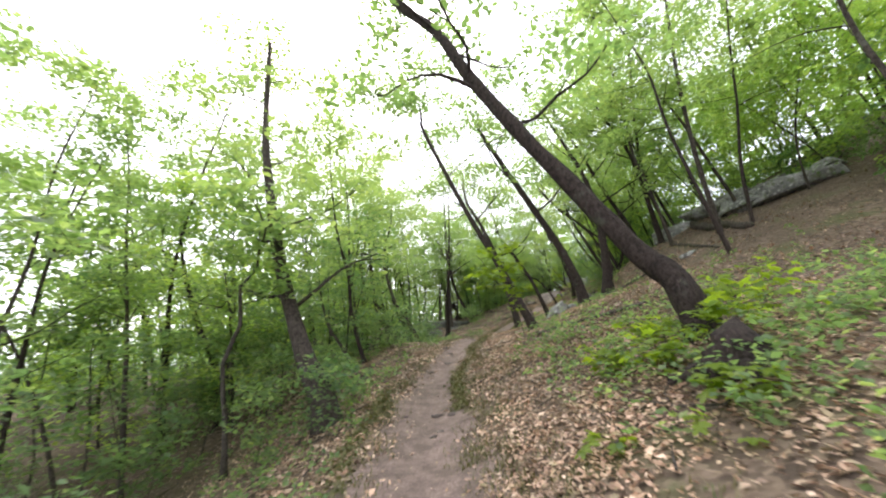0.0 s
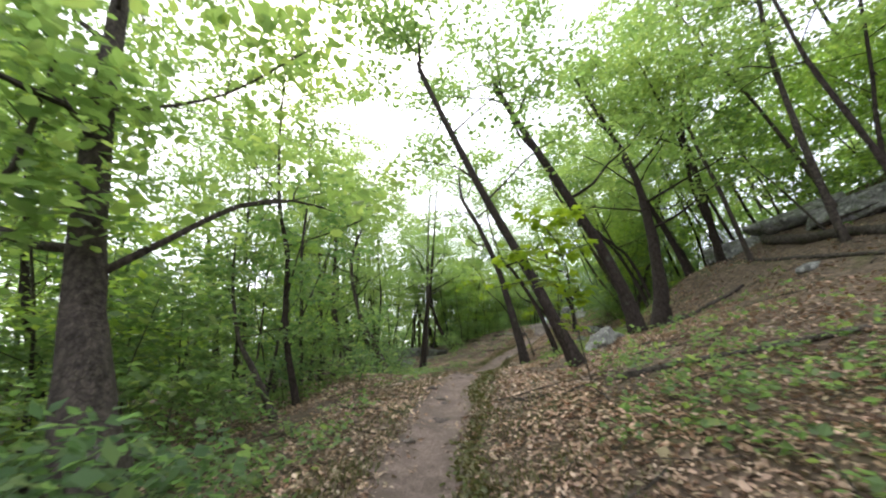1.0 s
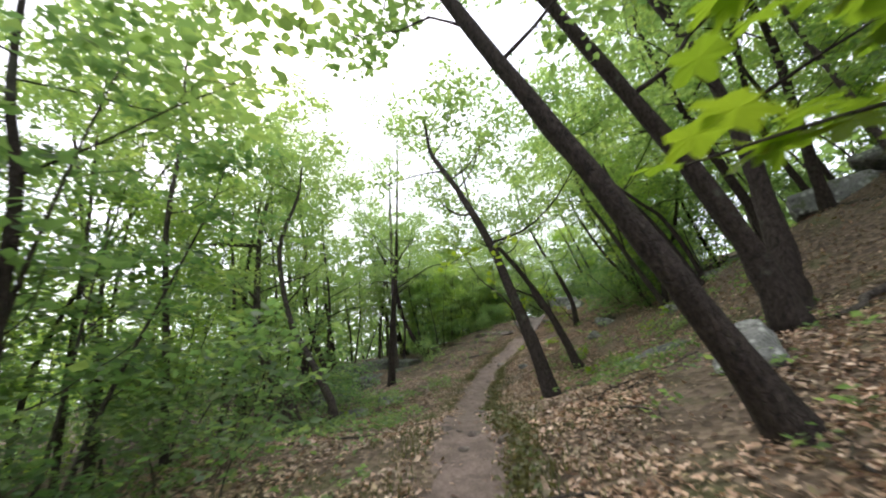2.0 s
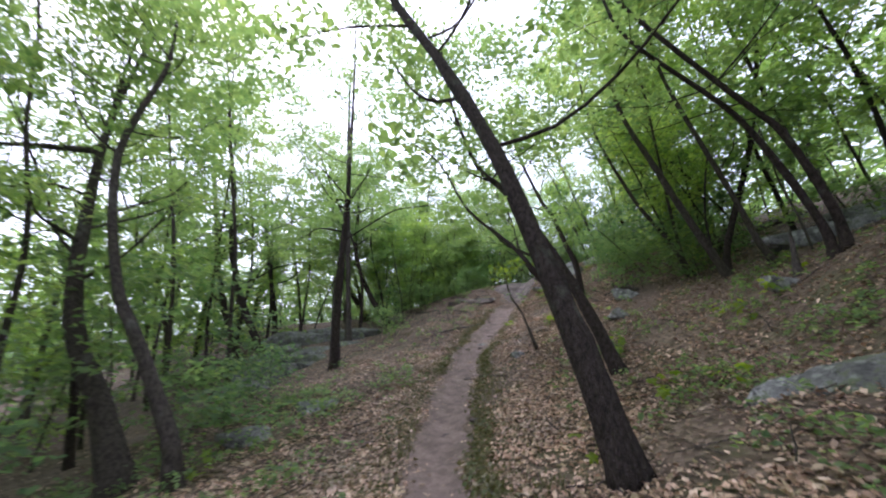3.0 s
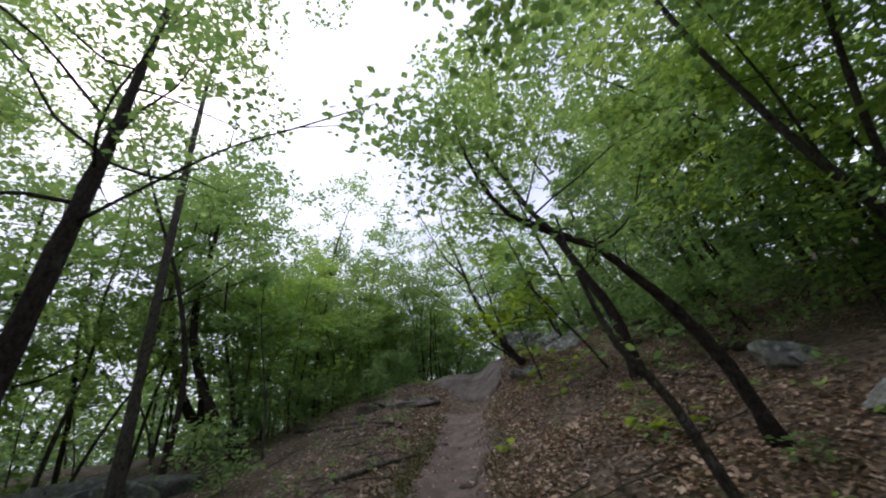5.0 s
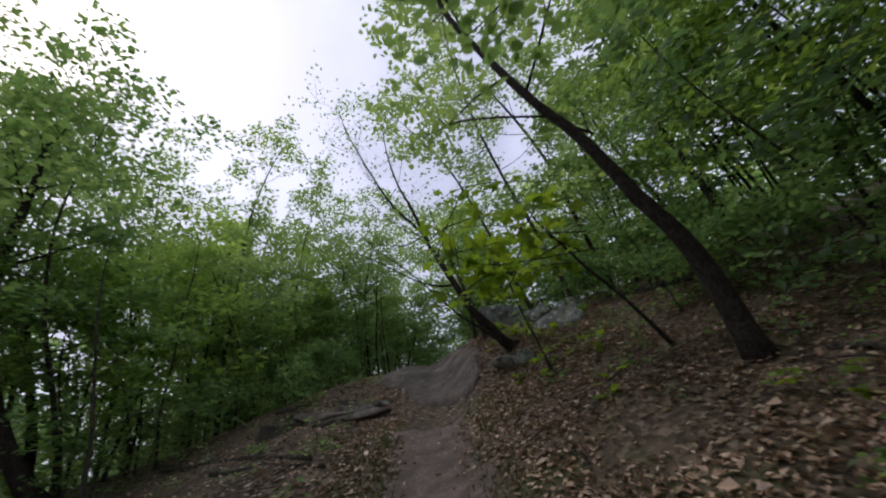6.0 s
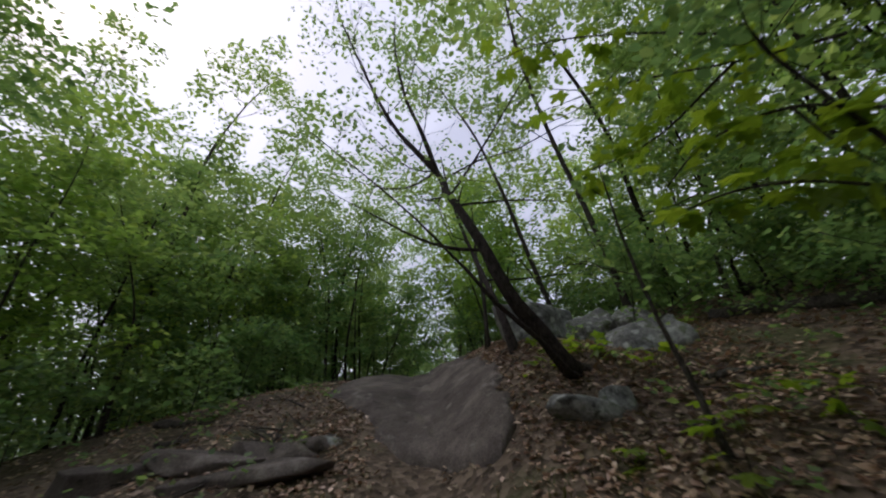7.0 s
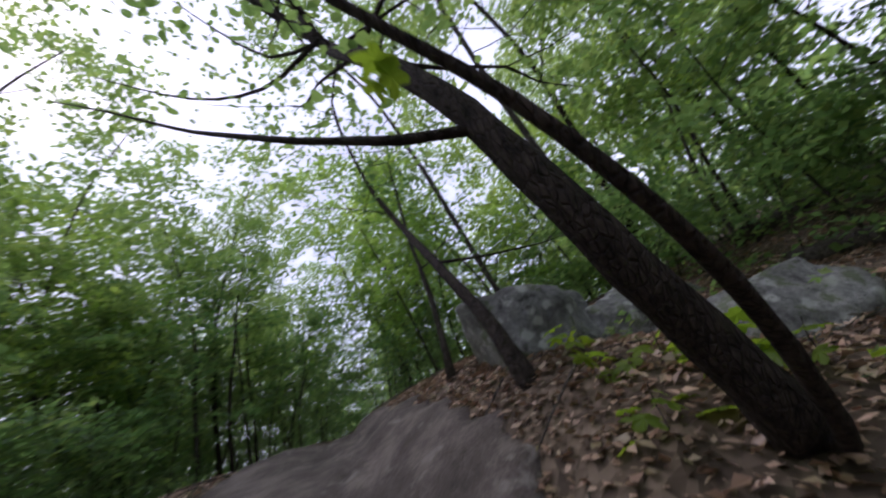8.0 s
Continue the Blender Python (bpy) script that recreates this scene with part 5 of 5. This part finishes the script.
def plant_patch(count, seed, s0, s1, u0, u1, tall):
    """Denser low plants on one stretch of the slope, in drifts."""
    rng = np.random.default_rng(seed)
    ds, du = rng.uniform(s0, s1, 24), rng.uniform(u0, u1, 24)
    k = rng.integers(0, 24, count)
    s, u = ds[k] + rng.normal(0, 0.45, count), du[k] + rng.normal(0, 0.4, count)
    i = np.clip(np.searchsorted(ALONG, s) - 1, 0, len(STEP) - 1)
    v = (LINE[i + 1] - LINE[i])[:, :2] / STEP[i][:, None]
    p = LINE[i][:, :2] + v * (s - ALONG[i])[:, None]
    x, y = p[:, 0] + v[:, 1] * u, p[:, 1] - v[:, 0] * u
    return np.c_[x, y, height(x, y) + rng.uniform(0.05, tall, count)]


v, fc = leaf_blades(np.vstack([low_plants(1200, 31), plant_patch(260, 33, 1.5, 8, 1.8, 6, 0.42), plant_patch(420, 34, 12.5, 24, -5.5, -1.3, 0.3), plant_patch(200, 35, 16, 24, 2.5, 7, 0.25)]), 12, 0.16, 0.085, np.random.default_rng(32), 0.25)
tagged(mesh_object("low_plants", v, fc, LEAF_LOW, smooth=False), "small green seedlings and woodland plants among dry leaves", "undergrowth", kind="stuff")


def grass_blades(count, seed):
    """Short dull tufts on the two rims of the tread."""
    rng = np.random.default_rng(seed)
    tufts = 420
    ts = rng.uniform(-1, 33, tufts)
    tu = np.where(rng.random(tufts) < 0.5, 1, -1) * (0.5 + rng.gamma(1.5, 0.22, tufts))
    k = rng.integers(0, tufts, count)
    s, u = ts[k] + rng.normal(0, 0.16, count), tu[k] + rng.normal(0, 0.12, count)
    i = np.clip(np.searchsorted(ALONG, s) - 1, 0, len(STEP) - 1)
    v = (LINE[i + 1] - LINE[i])[:, :2] / STEP[i][:, None]
    p = LINE[i][:, :2] + v * (s - ALONG[i])[:, None]
    x, y = p[:, 0] + v[:, 1] * u, p[:, 1] - v[:, 0] * u
    foot = np.c_[x, y, height(x, y) - 0.01]
    a, h = rng.uniform(0, 6.28, count), rng.uniform(0.03, 0.11, count)
    side = np.c_[np.cos(a), np.sin(a), np.zeros(count)] * 0.006
    bend = np.c_[-np.sin(a), np.cos(a), np.zeros(count)] * (h * rng.uniform(0.3, 1.1, count))[:, None]
    mid, tip = foot + bend * 0.35 + np.c_[np.zeros((count, 2)), h * 0.65], foot + bend + np.c_[np.zeros((count, 2)), h]
    verts = np.stack([foot - side, foot + side, mid + side * 0.8, mid - side * 0.8, tip], axis=1).reshape(-1, 3)
    j = np.arange(count) * 5
    faces = [(q, q + 1, q + 2, q + 3) for q in j.tolist()] + [(q + 3, q + 2, q + 4) for q in j.tolist()]
    return verts, faces


def rim_grass(count, seed, s0, s1, u0):
    """A denser band of dark moss and grass in the hollow along one rim of the tread."""
    rng = np.random.default_rng(seed)
    s = rng.uniform(s0, s1, count)
    s = s[np.sin(s * 1.1 + seed) + rng.normal(0, 0.6, count) > -0.5]
    u = u0 + 0.08 * np.sin(s * 1.9) + rng.normal(0, 0.09, len(s))
    i = np.clip(np.searchsorted(ALONG, s) - 1, 0, len(STEP) - 1)
    v = (LINE[i + 1] - LINE[i])[:, :2] / STEP[i][:, None]
    p = LINE[i][:, :2] + v * (s - ALONG[i])[:, None]
    x, y = p[:, 0] + v[:, 1] * u, p[:, 1] - v[:, 0] * u
    return np.c_[x, y, height(x, y) + rng.uniform(0.01, 0.06, len(x))]


gv, gf = blades_at(np.vstack([rim_grass(9000, 62, 7, 27, 0.52), rim_grass(3000, 63, 1, 8.5, -0.98), rim_grass(2500, 64, 24, 33, -0.6)]), 0.07, np.random.default_rng(65), 0.9)
tagged(mesh_object("rim_moss", gv, gf, GRASS, smooth=False), "olive moss and grass in the hollow along the path", "grass", kind="stuff")
v, fc = grass_blades(20000, 61)
tagged(mesh_object("grass_tufts", v, fc, GRASS, smooth=False), "dull olive grass tufts along the rims of the path", "grass", kind="stuff")


def fallen_sticks(count, seed):
    """Thin broken twigs lying about on the leaves."""
    rng = np.random.default_rng(seed)
    vs, fcs, n = [], [], 0
    s, u = rng.uniform(0, 40, count), np.where(rng.random(count) < 0.6, 0.6 + rng.gamma(2.0, 1.5, count), -0.6 - rng.gamma(2.0, 1.0, count))
    i = np.clip(np.searchsorted(ALONG, s) - 1, 0, len(STEP) - 1)
    w = (LINE[i + 1] - LINE[i])[:, :2] / STEP[i][:, None]
    p = LINE[i][:, :2] + w * (s - ALONG[i])[:, None]
    x, y = p[:, 0] + w[:, 1] * u, p[:, 1] - w[:, 0] * u
    for x0, y0 in zip(x, y):
        a, ln = rng.uniform(0, 3.14), rng.uniform(0.2, 1.1)
        k = np.linspace(-0.5, 0.5, 4) * ln
        px, py = x0 + k * math.cos(a) + rng.normal(0, 0.02, 4), y0 + k * math.sin(a) + rng.normal(0, 0.02, 4)
        line = np.c_[px, py, height(px, py) + 0.025 + rng.uniform(0, 0.03, 4)]
        r = rng.uniform(0.004, 0.014)
        v, fc = tube(line, np.linspace(r, r * 0.5, 4), 4, int(rng.integers(1e5)))
        vs.append(v)
        fcs += [tuple(q + n for q in f) for f in fc]
        n += len(v)
    return np.vstack(vs), fcs


v, fc = fallen_sticks(420, 71)
tagged(mesh_object("fallen_twigs", v, fc, BARK_DEAD), "thin dry twigs scattered on the leaf litter", "twigs", kind="stuff")


# ---------------------------------------------------------------- leaning stem, near twigs and seedlings
E_FOOT = (9.95, 31.3, floor_at(9.95, 31.3))


def from_foot(*points):
    return [tuple(np.array(p) - E_FOOT) for p in points]


build_tree(E_FOOT, [(0.06, -0.02, -0.15)] + from_foot((9.66, 31.24, 4.92), (9.42, 31.32, 5.25), (9.18, 31.38, 5.52), (9.03, 31.44, 5.78), (8.95, 31.56, 6.15), (8.88, 31.70, 6.50), (8.86, 31.97, 6.98), (8.90, 32.27, 7.42), (8.98, 32.56, 7.92), (8.54, 32.94, 8.69), (8.20, 33.20, 9.56), (7.84, 33.47, 10.72), (7.58, 33.70, 11.7), (7.45, 33.85, 12.7)),
           0.105, BARK_DARK, LEAF, np.random.default_rng(77), label="leaning dark tree forking above the rock slab", group="trees along the path", limbs=20, spread=2.0, first=0.5, per=12, clump=0.55,
           size=0.08, detail=True, top=0.05, extra=[
               (from_foot((8.98, 32.56, 7.92), (8.81, 32.73, 8.75), (8.60, 32.89, 9.51), (8.45, 33.01, 10.65), (8.50, 33.15, 11.8)), 0.045),
               (from_foot((8.90, 31.62, 6.22), (8.74, 31.85, 6.28), (8.62, 32.02, 6.36), (8.52, 32.25, 6.50), (8.40, 32.60, 6.76), (8.30, 33.0, 7.08), (8.16, 33.28, 7.32), (7.95, 33.60, 7.60), (7.70, 34.20, 8.10)), 0.026),
               (from_foot((8.94, 32.5, 7.85), (8.80, 33.1, 7.85), (8.46, 33.64, 8.05), (7.9, 34.1, 8.4)), 0.022),
               (from_foot((8.86, 31.95, 6.95), (8.93, 31.98, 7.15), (9.02, 31.98, 7.4)), 0.02)])
build_tree(E_FOOT, [(0, -0.05, -0.15)] + from_foot((9.55, 31.12, 4.83), (9.20, 31.10, 5.05), (8.90, 31.10, 5.22), (8.64, 31.12, 5.38), (8.49, 31.16, 5.52), (8.36, 31.24, 5.72), (8.22, 31.36, 5.94), (7.98, 31.60, 6.36), (7.6, 32.05, 7.0), (7.1, 32.75, 7.9)),
           0.032, BARK_DARK, LEAF, np.random.default_rng(78), label="slim dark stem leaning far out over the path", group="trees along the path", limbs=3, spread=0.9, first=0.85, per=14, clump=0.35, size=0.07, detail=True)


def lobed_leaf(name, lobes, size, stalk=0.0):
    """A broad leaf with soft pointed lobes (one: a plain round blade), creased along its veins, lying along +y from its stalk at the origin."""
    n = 31 if lobes > 1 else 17
    pts = [(0, 0, 0)]
    for k in range(n):
        a = math.radians(-152 + 304 * k / (n - 1))
        if lobes > 1:
            wave = abs(math.cos(a * lobes / 2.0 * 360 / 304 * 0.84))
            r = (0.30 + 0.27 * wave ** 1.6) * (1.0 - 0.16 * abs(a) / 2.6) + (0.02 if k % 2 else -0.012)
        else:
            r = 0.42 - 0.06 * abs(a)
        fall = -0.10 * (r / 0.5) ** 2 + (0.03 if lobes > 1 and k % 3 == 0 else 0)
        pts.append((math.sin(a) * r * size * 0.95, size * (0.42 + math.cos(a) * r), size * fall))
    verts = [(a, b + stalk, c) for a, b, c in pts + [(0, 0.42 * size, 0.02 * size)]] + [(-0.003, 0, 0), (0.003, 0, 0)]
    faces = [(k, k + 1, n + 1) for k in range(1, n)] + [(0, 1, n + 1), (n, 0, n + 1)] + ([(n + 2, n + 3, 0)] if stalk else [])
    me = bpy.data.meshes.new(name)
    me.from_pydata(verts, [], faces)
    me.materials.append(LEAF_NEAR)
    return me


LEAF_NEAR = leaf_material("near_leaf", [(0.13, 0.21, 0.03), (0.19, 0.28, 0.04)], (2.2, 2.0, 0.8), 0.64)
ROUND_LEAF, MAPLE_LEAF, BROAD_LEAF, SMALL_MAPLE = lobed_leaf("leaf", 1, 0.11), lobed_leaf("leaf", 5, 0.17, 0.11), lobed_leaf("leaf", 5, 0.13, 0.07), lobed_leaf("leaf", 5, 0.085)


def twig_spray(name, lines, radius, leaf_mesh, leaves, label, category, seed, group="leafy twigs", tilt=30.0):
    """Twigs with single leaves along them; every leaf is a piece of its own."""
    rng = np.random.default_rng(seed)
    root = thing(name, lines[0][0], label, category, group)
    o = np.array(lines[0][0])
    for pts in lines:
        fine = curve_points(np.array(pts) - o, 0.08)
        v, fc = tube(fine, np.linspace(radius, radius * 0.35, len(fine)), 5, seed)
        mesh_object("twig", v, fc, BARK_THIN, root)
        for k in range(leaves):
            i = min(int((0.25 + 0.75 * (k + rng.random()) / leaves) * (len(fine) - 1)), len(fine) - 1)
            ob = new("leaf", leaf_mesh)
            ob.parent = root
            p = fine[i] + rng.normal(0, 0.015, 3)
            ob.matrix_basis = pose(*p, rng.normal(-8, tilt), rng.normal(0, tilt), rng.uniform(0, 360)) @ Matrix.Scale(rng.uniform(0.75, 1.25), 4)
    return root


twig_spray("overhanging_twig", [[(2.3, 13.95, 4.15), (1.45, 13.9, 3.72), (0.85, 13.98, 3.66), (0.4, 14.05, 3.6)], [(1.45, 13.9, 3.72), (1.3, 13.98, 3.45), (1.34, 14.05, 3.0)],
                                [(1.1, 13.95, 3.68), (0.8, 14.0, 3.5), (0.62, 14.05, 3.42)]], 0.006, ROUND_LEAF, 13, "twig of rounded bright green leaves hanging over the path", "twig", 51)
twig_spray("overhanging_twig", [[(7.29, 27.24, 4.86), (7.08, 27.27, 4.83), (6.38, 27.53, 4.76), (6.06, 27.60, 4.80), (5.91, 27.53, 4.88), (5.91, 27.43, 5.06)],
                                [(6.38, 27.53, 4.76), (6.35, 27.65, 4.71), (6.00, 27.74, 4.86), (5.81, 27.72, 5.02)],
                                [(7.08, 27.27, 4.83), (6.59, 27.33, 4.99), (6.21, 27.39, 5.01), (5.93, 27.46, 4.98)],
                                [(7.10, 27.14, 5.05), (6.62, 27.20, 5.19), (6.29, 27.31, 5.17)],
                                [(6.59, 27.33, 4.99), (6.20, 27.47, 4.87), (5.97, 27.57, 4.86)],
                                [(6.90, 27.30, 4.90), (6.73, 27.52, 4.82), (6.56, 27.82, 4.75)],
                                [(6.42, 27.43, 4.66), (6.24, 27.58, 4.67), (6.10, 27.78, 4.57), (6.00, 27.93, 4.51)],
                                [(6.42, 27.43, 4.66), (6.38, 27.55, 4.54), (6.31, 27.70, 4.53)]], 0.007, BROAD_LEAF, 13, "twigs of broad dark green leaves reaching over the path", "twig", 52)
twig_spray("hanging_twig", [[(8.22, 31.36, 5.94), (8.25, 31.42, 5.92), (8.26, 31.48, 5.88)]], 0.003, SMALL_MAPLE, 3, "small twig of lobed bright green leaves on a leaning stem", "twig", 53)
def seedlings(places, seed):
    """Maple seedlings at the places given as x, y and height."""
    for n, (x, y, hgt) in enumerate(places):
        z = floor_at(x, y)
        twig_spray("maple_seedling", [[(x, y, z - 0.02), (x + 0.03, y + 0.02, z + hgt * 0.6), (x - 0.02, y, z + hgt)]], 0.005, MAPLE_LEAF, 7, "small seedling with broad lobed green leaves", "seedling", seed + n, "seedlings on the slope", 18)


seedlings([(1.85, 2.90, 0.30), (1.30, 3.60, 0.20), (3.90, 4.10, 0.50), (3.30, 4.40, 0.60), (3.90, 4.80, 0.50), (2.70, 4.90, 0.45), (2.25, 5.10, 0.35), (2.30, 5.60, 0.45),
    (3.20, 5.80, 0.50), (2.20, 6.40, 0.40), (4.60, 6.60, 0.50)], 60)
seedlings([(3.50, 18.20, 0.25), (4.93, 18.49, 0.25), (5.70, 18.50, 0.30), (5.40, 19.30, 0.30), (7.90, 19.30, 0.50), (8.76, 19.41, 0.35), (8.29, 19.49, 0.30), (7.67, 19.60, 0.35),
    (7.88, 20.20, 0.35), (-1.20, 20.30, 0.30), (5.94, 21.20, 0.30), (6.20, 21.30, 0.40), (7.18, 25.08, 0.35), (7.26, 25.33, 0.35), (7.09, 25.56, 0.35)], 100)
seedlings([(8.21, 26.42, 0.30), (6.53, 27.53, 0.20), (8.20, 28.20, 0.40), (9.60, 29.20, 0.40), (9.62, 29.57, 0.35), (8.95, 29.60, 0.45), (9.36, 29.71, 0.30), (8.92, 30.08, 0.20),
    (10.30, 30.60, 0.35), (10.29, 31.04, 0.25), (12.04, 31.08, 0.30), (10.10, 31.34, 0.25), (10.42, 31.47, 0.20), (10.28, 31.67, 0.20), (9.79, 31.67, 0.20), (10.24, 32.01, 0.16),
    (10.57, 32.22, 0.34)], 140)


def root_stump(place, seed):
    """A dark stump-shaped mass with stubby roots."""
    rng = np.random.default_rng(seed)
    root = thing("stump", place, "dark stump-shaped root mass among low green plants", "stump")
    line = np.array([(0, 0, -0.15), (0, 0, 0.05), (0.03, 0, 0.2), (0.05, 0.02, 0.32)])
    v, fc = tube(curve_points(line, 0.06), np.linspace(0.34, 0.2, len(curve_points(line, 0.06))), 12, seed, 0.35)
    mesh_object("trunk", v, fc, BARK_DARK, root)
    for k in range(6):
        a = k * 1.05 + rng.uniform(-0.3, 0.3)
        w = np.array((math.cos(a), math.sin(a), 0))
        pts = curve_points([w * 0.15 + (0, 0, 0.1), w * 0.35 + (0, 0, 0.02), w * 0.62 + (0, 0, -0.1)], 0.08)
        v, fc = tube(pts, np.linspace(0.09, 0.03, len(pts)), 7, k, 0.25)
        mesh_object("root", v, fc, BARK_DARK, root)


root_stump((2.76, 3.79, floor_at(2.76, 3.79)), 4)


twig_spray("overhanging_branch", [[(9.04, 28.40, 5.87), (8.66, 28.76, 5.95), (8.52, 29.15, 5.91), (8.53, 29.43, 5.75)],
                                  [(9.02, 28.55, 5.44), (8.66, 28.85, 5.51), (8.50, 29.11, 5.53), (8.45, 29.33, 5.51)],
                                  [(9.04, 28.42, 6.47), (8.83, 28.91, 6.57), (8.55, 29.52, 6.74), (8.30, 30.15, 6.81)],
                                  [(8.83, 28.91, 6.57), (8.85, 29.56, 6.35), (8.68, 30.24, 6.31)],
                                  [(9.19, 28.88, 7.09), (8.68, 29.46, 7.34), (8.26, 30.00, 7.47), (8.02, 30.41, 7.42)],
                                  [(8.66, 28.76, 5.95), (8.79, 28.68, 5.72), (8.87, 28.58, 5.54)]], 0.012, MAPLE_LEAF, 22, "branch of large bright green lobed leaves over the bank", "branch", 54, "leafy twigs", 20.0)


# ---------------------------------------------------------------- leafy saplings close to the path
SAPLING_LEAF = lobed_leaf("leaf", 5, 0.155, 0.09)
twig_spray("maple_sapling", [[(2.0, 9.81, 1.36), (1.85, 9.80, 2.08), (1.74, 9.68, 2.55), (1.59, 9.57, 3.10), (1.46, 9.46, 3.65)],
                             [(1.72, 9.66, 2.70), (1.57, 9.46, 3.02), (1.24, 9.41, 3.12), (1.01, 9.52, 3.13), (0.75, 9.65, 3.15)],
                             [(1.55, 9.55, 3.25), (1.26, 9.41, 3.50), (0.98, 9.34, 3.66)],
                             [(1.76, 9.70, 2.50), (1.60, 9.92, 2.75), (1.37, 9.96, 2.82), (1.02, 10.0, 2.75), (0.72, 10.16, 2.70)],
                             [(1.76, 9.70, 2.48), (1.80, 9.62, 2.62), (1.84, 9.40, 2.72)],
                             [(1.66, 9.62, 2.85), (1.40, 9.84, 3.02), (1.12, 9.86, 3.12), (0.85, 10.02, 3.12)],
                             [(1.60, 9.58, 3.05), (1.76, 9.50, 3.18), (1.98, 9.38, 3.22)],
                             [(1.50, 9.50, 3.50), (1.72, 9.62, 3.72), (1.95, 9.70, 3.80)]], 0.011, SAPLING_LEAF, 30, "young maple with layers of bright green lobed leaves beside the path", "sapling", 201, "maple saplings", 16.0)


def low_maple(x, y, tall, seed):
    """A knee-high maple with flat layers of leaves round a thin stem."""
    rng = np.random.default_rng(seed)
    z = floor_at(x, y)
    lines = [[(x, y, z - 0.02), (x - 0.02, y + 0.02, z + tall * 0.55), (x - 0.06, y, z + tall)]]
    for k in range(6):
        a, f = k * 2.4 + rng.uniform(-0.4, 0.4), 0.4 + 0.11 * k
        r = rng.uniform(0.25, 0.42)
        lines.append([(x - 0.03 * f, y, z + tall * f), (x + r * 0.5 * math.cos(a), y + r * 0.5 * math.sin(a), z + tall * f + 0.06), (x + r * math.cos(a), y + r * math.sin(a), z + tall * f + 0.05)])
    twig_spray("maple_sapling", lines, 0.006, SAPLING_LEAF, 6, "knee-high maple with flat layers of broad green leaves", "sapling", seed, "maple saplings", 13.0)


for n, (x, y, tall) in enumerate([(3.00, 4.45, 0.55), (2.50, 4.65, 0.35), (3.45, 4.60, 0.75), (2.15, 5.35, 0.28), (3.75, 5.45, 0.60), (2.75, 5.30, 0.45), (4.25, 5.10, 0.70), (3.10, 6.10, 0.40), (2.35, 3.30, 0.25)]):
    low_maple(x, y, tall, 220 + n)
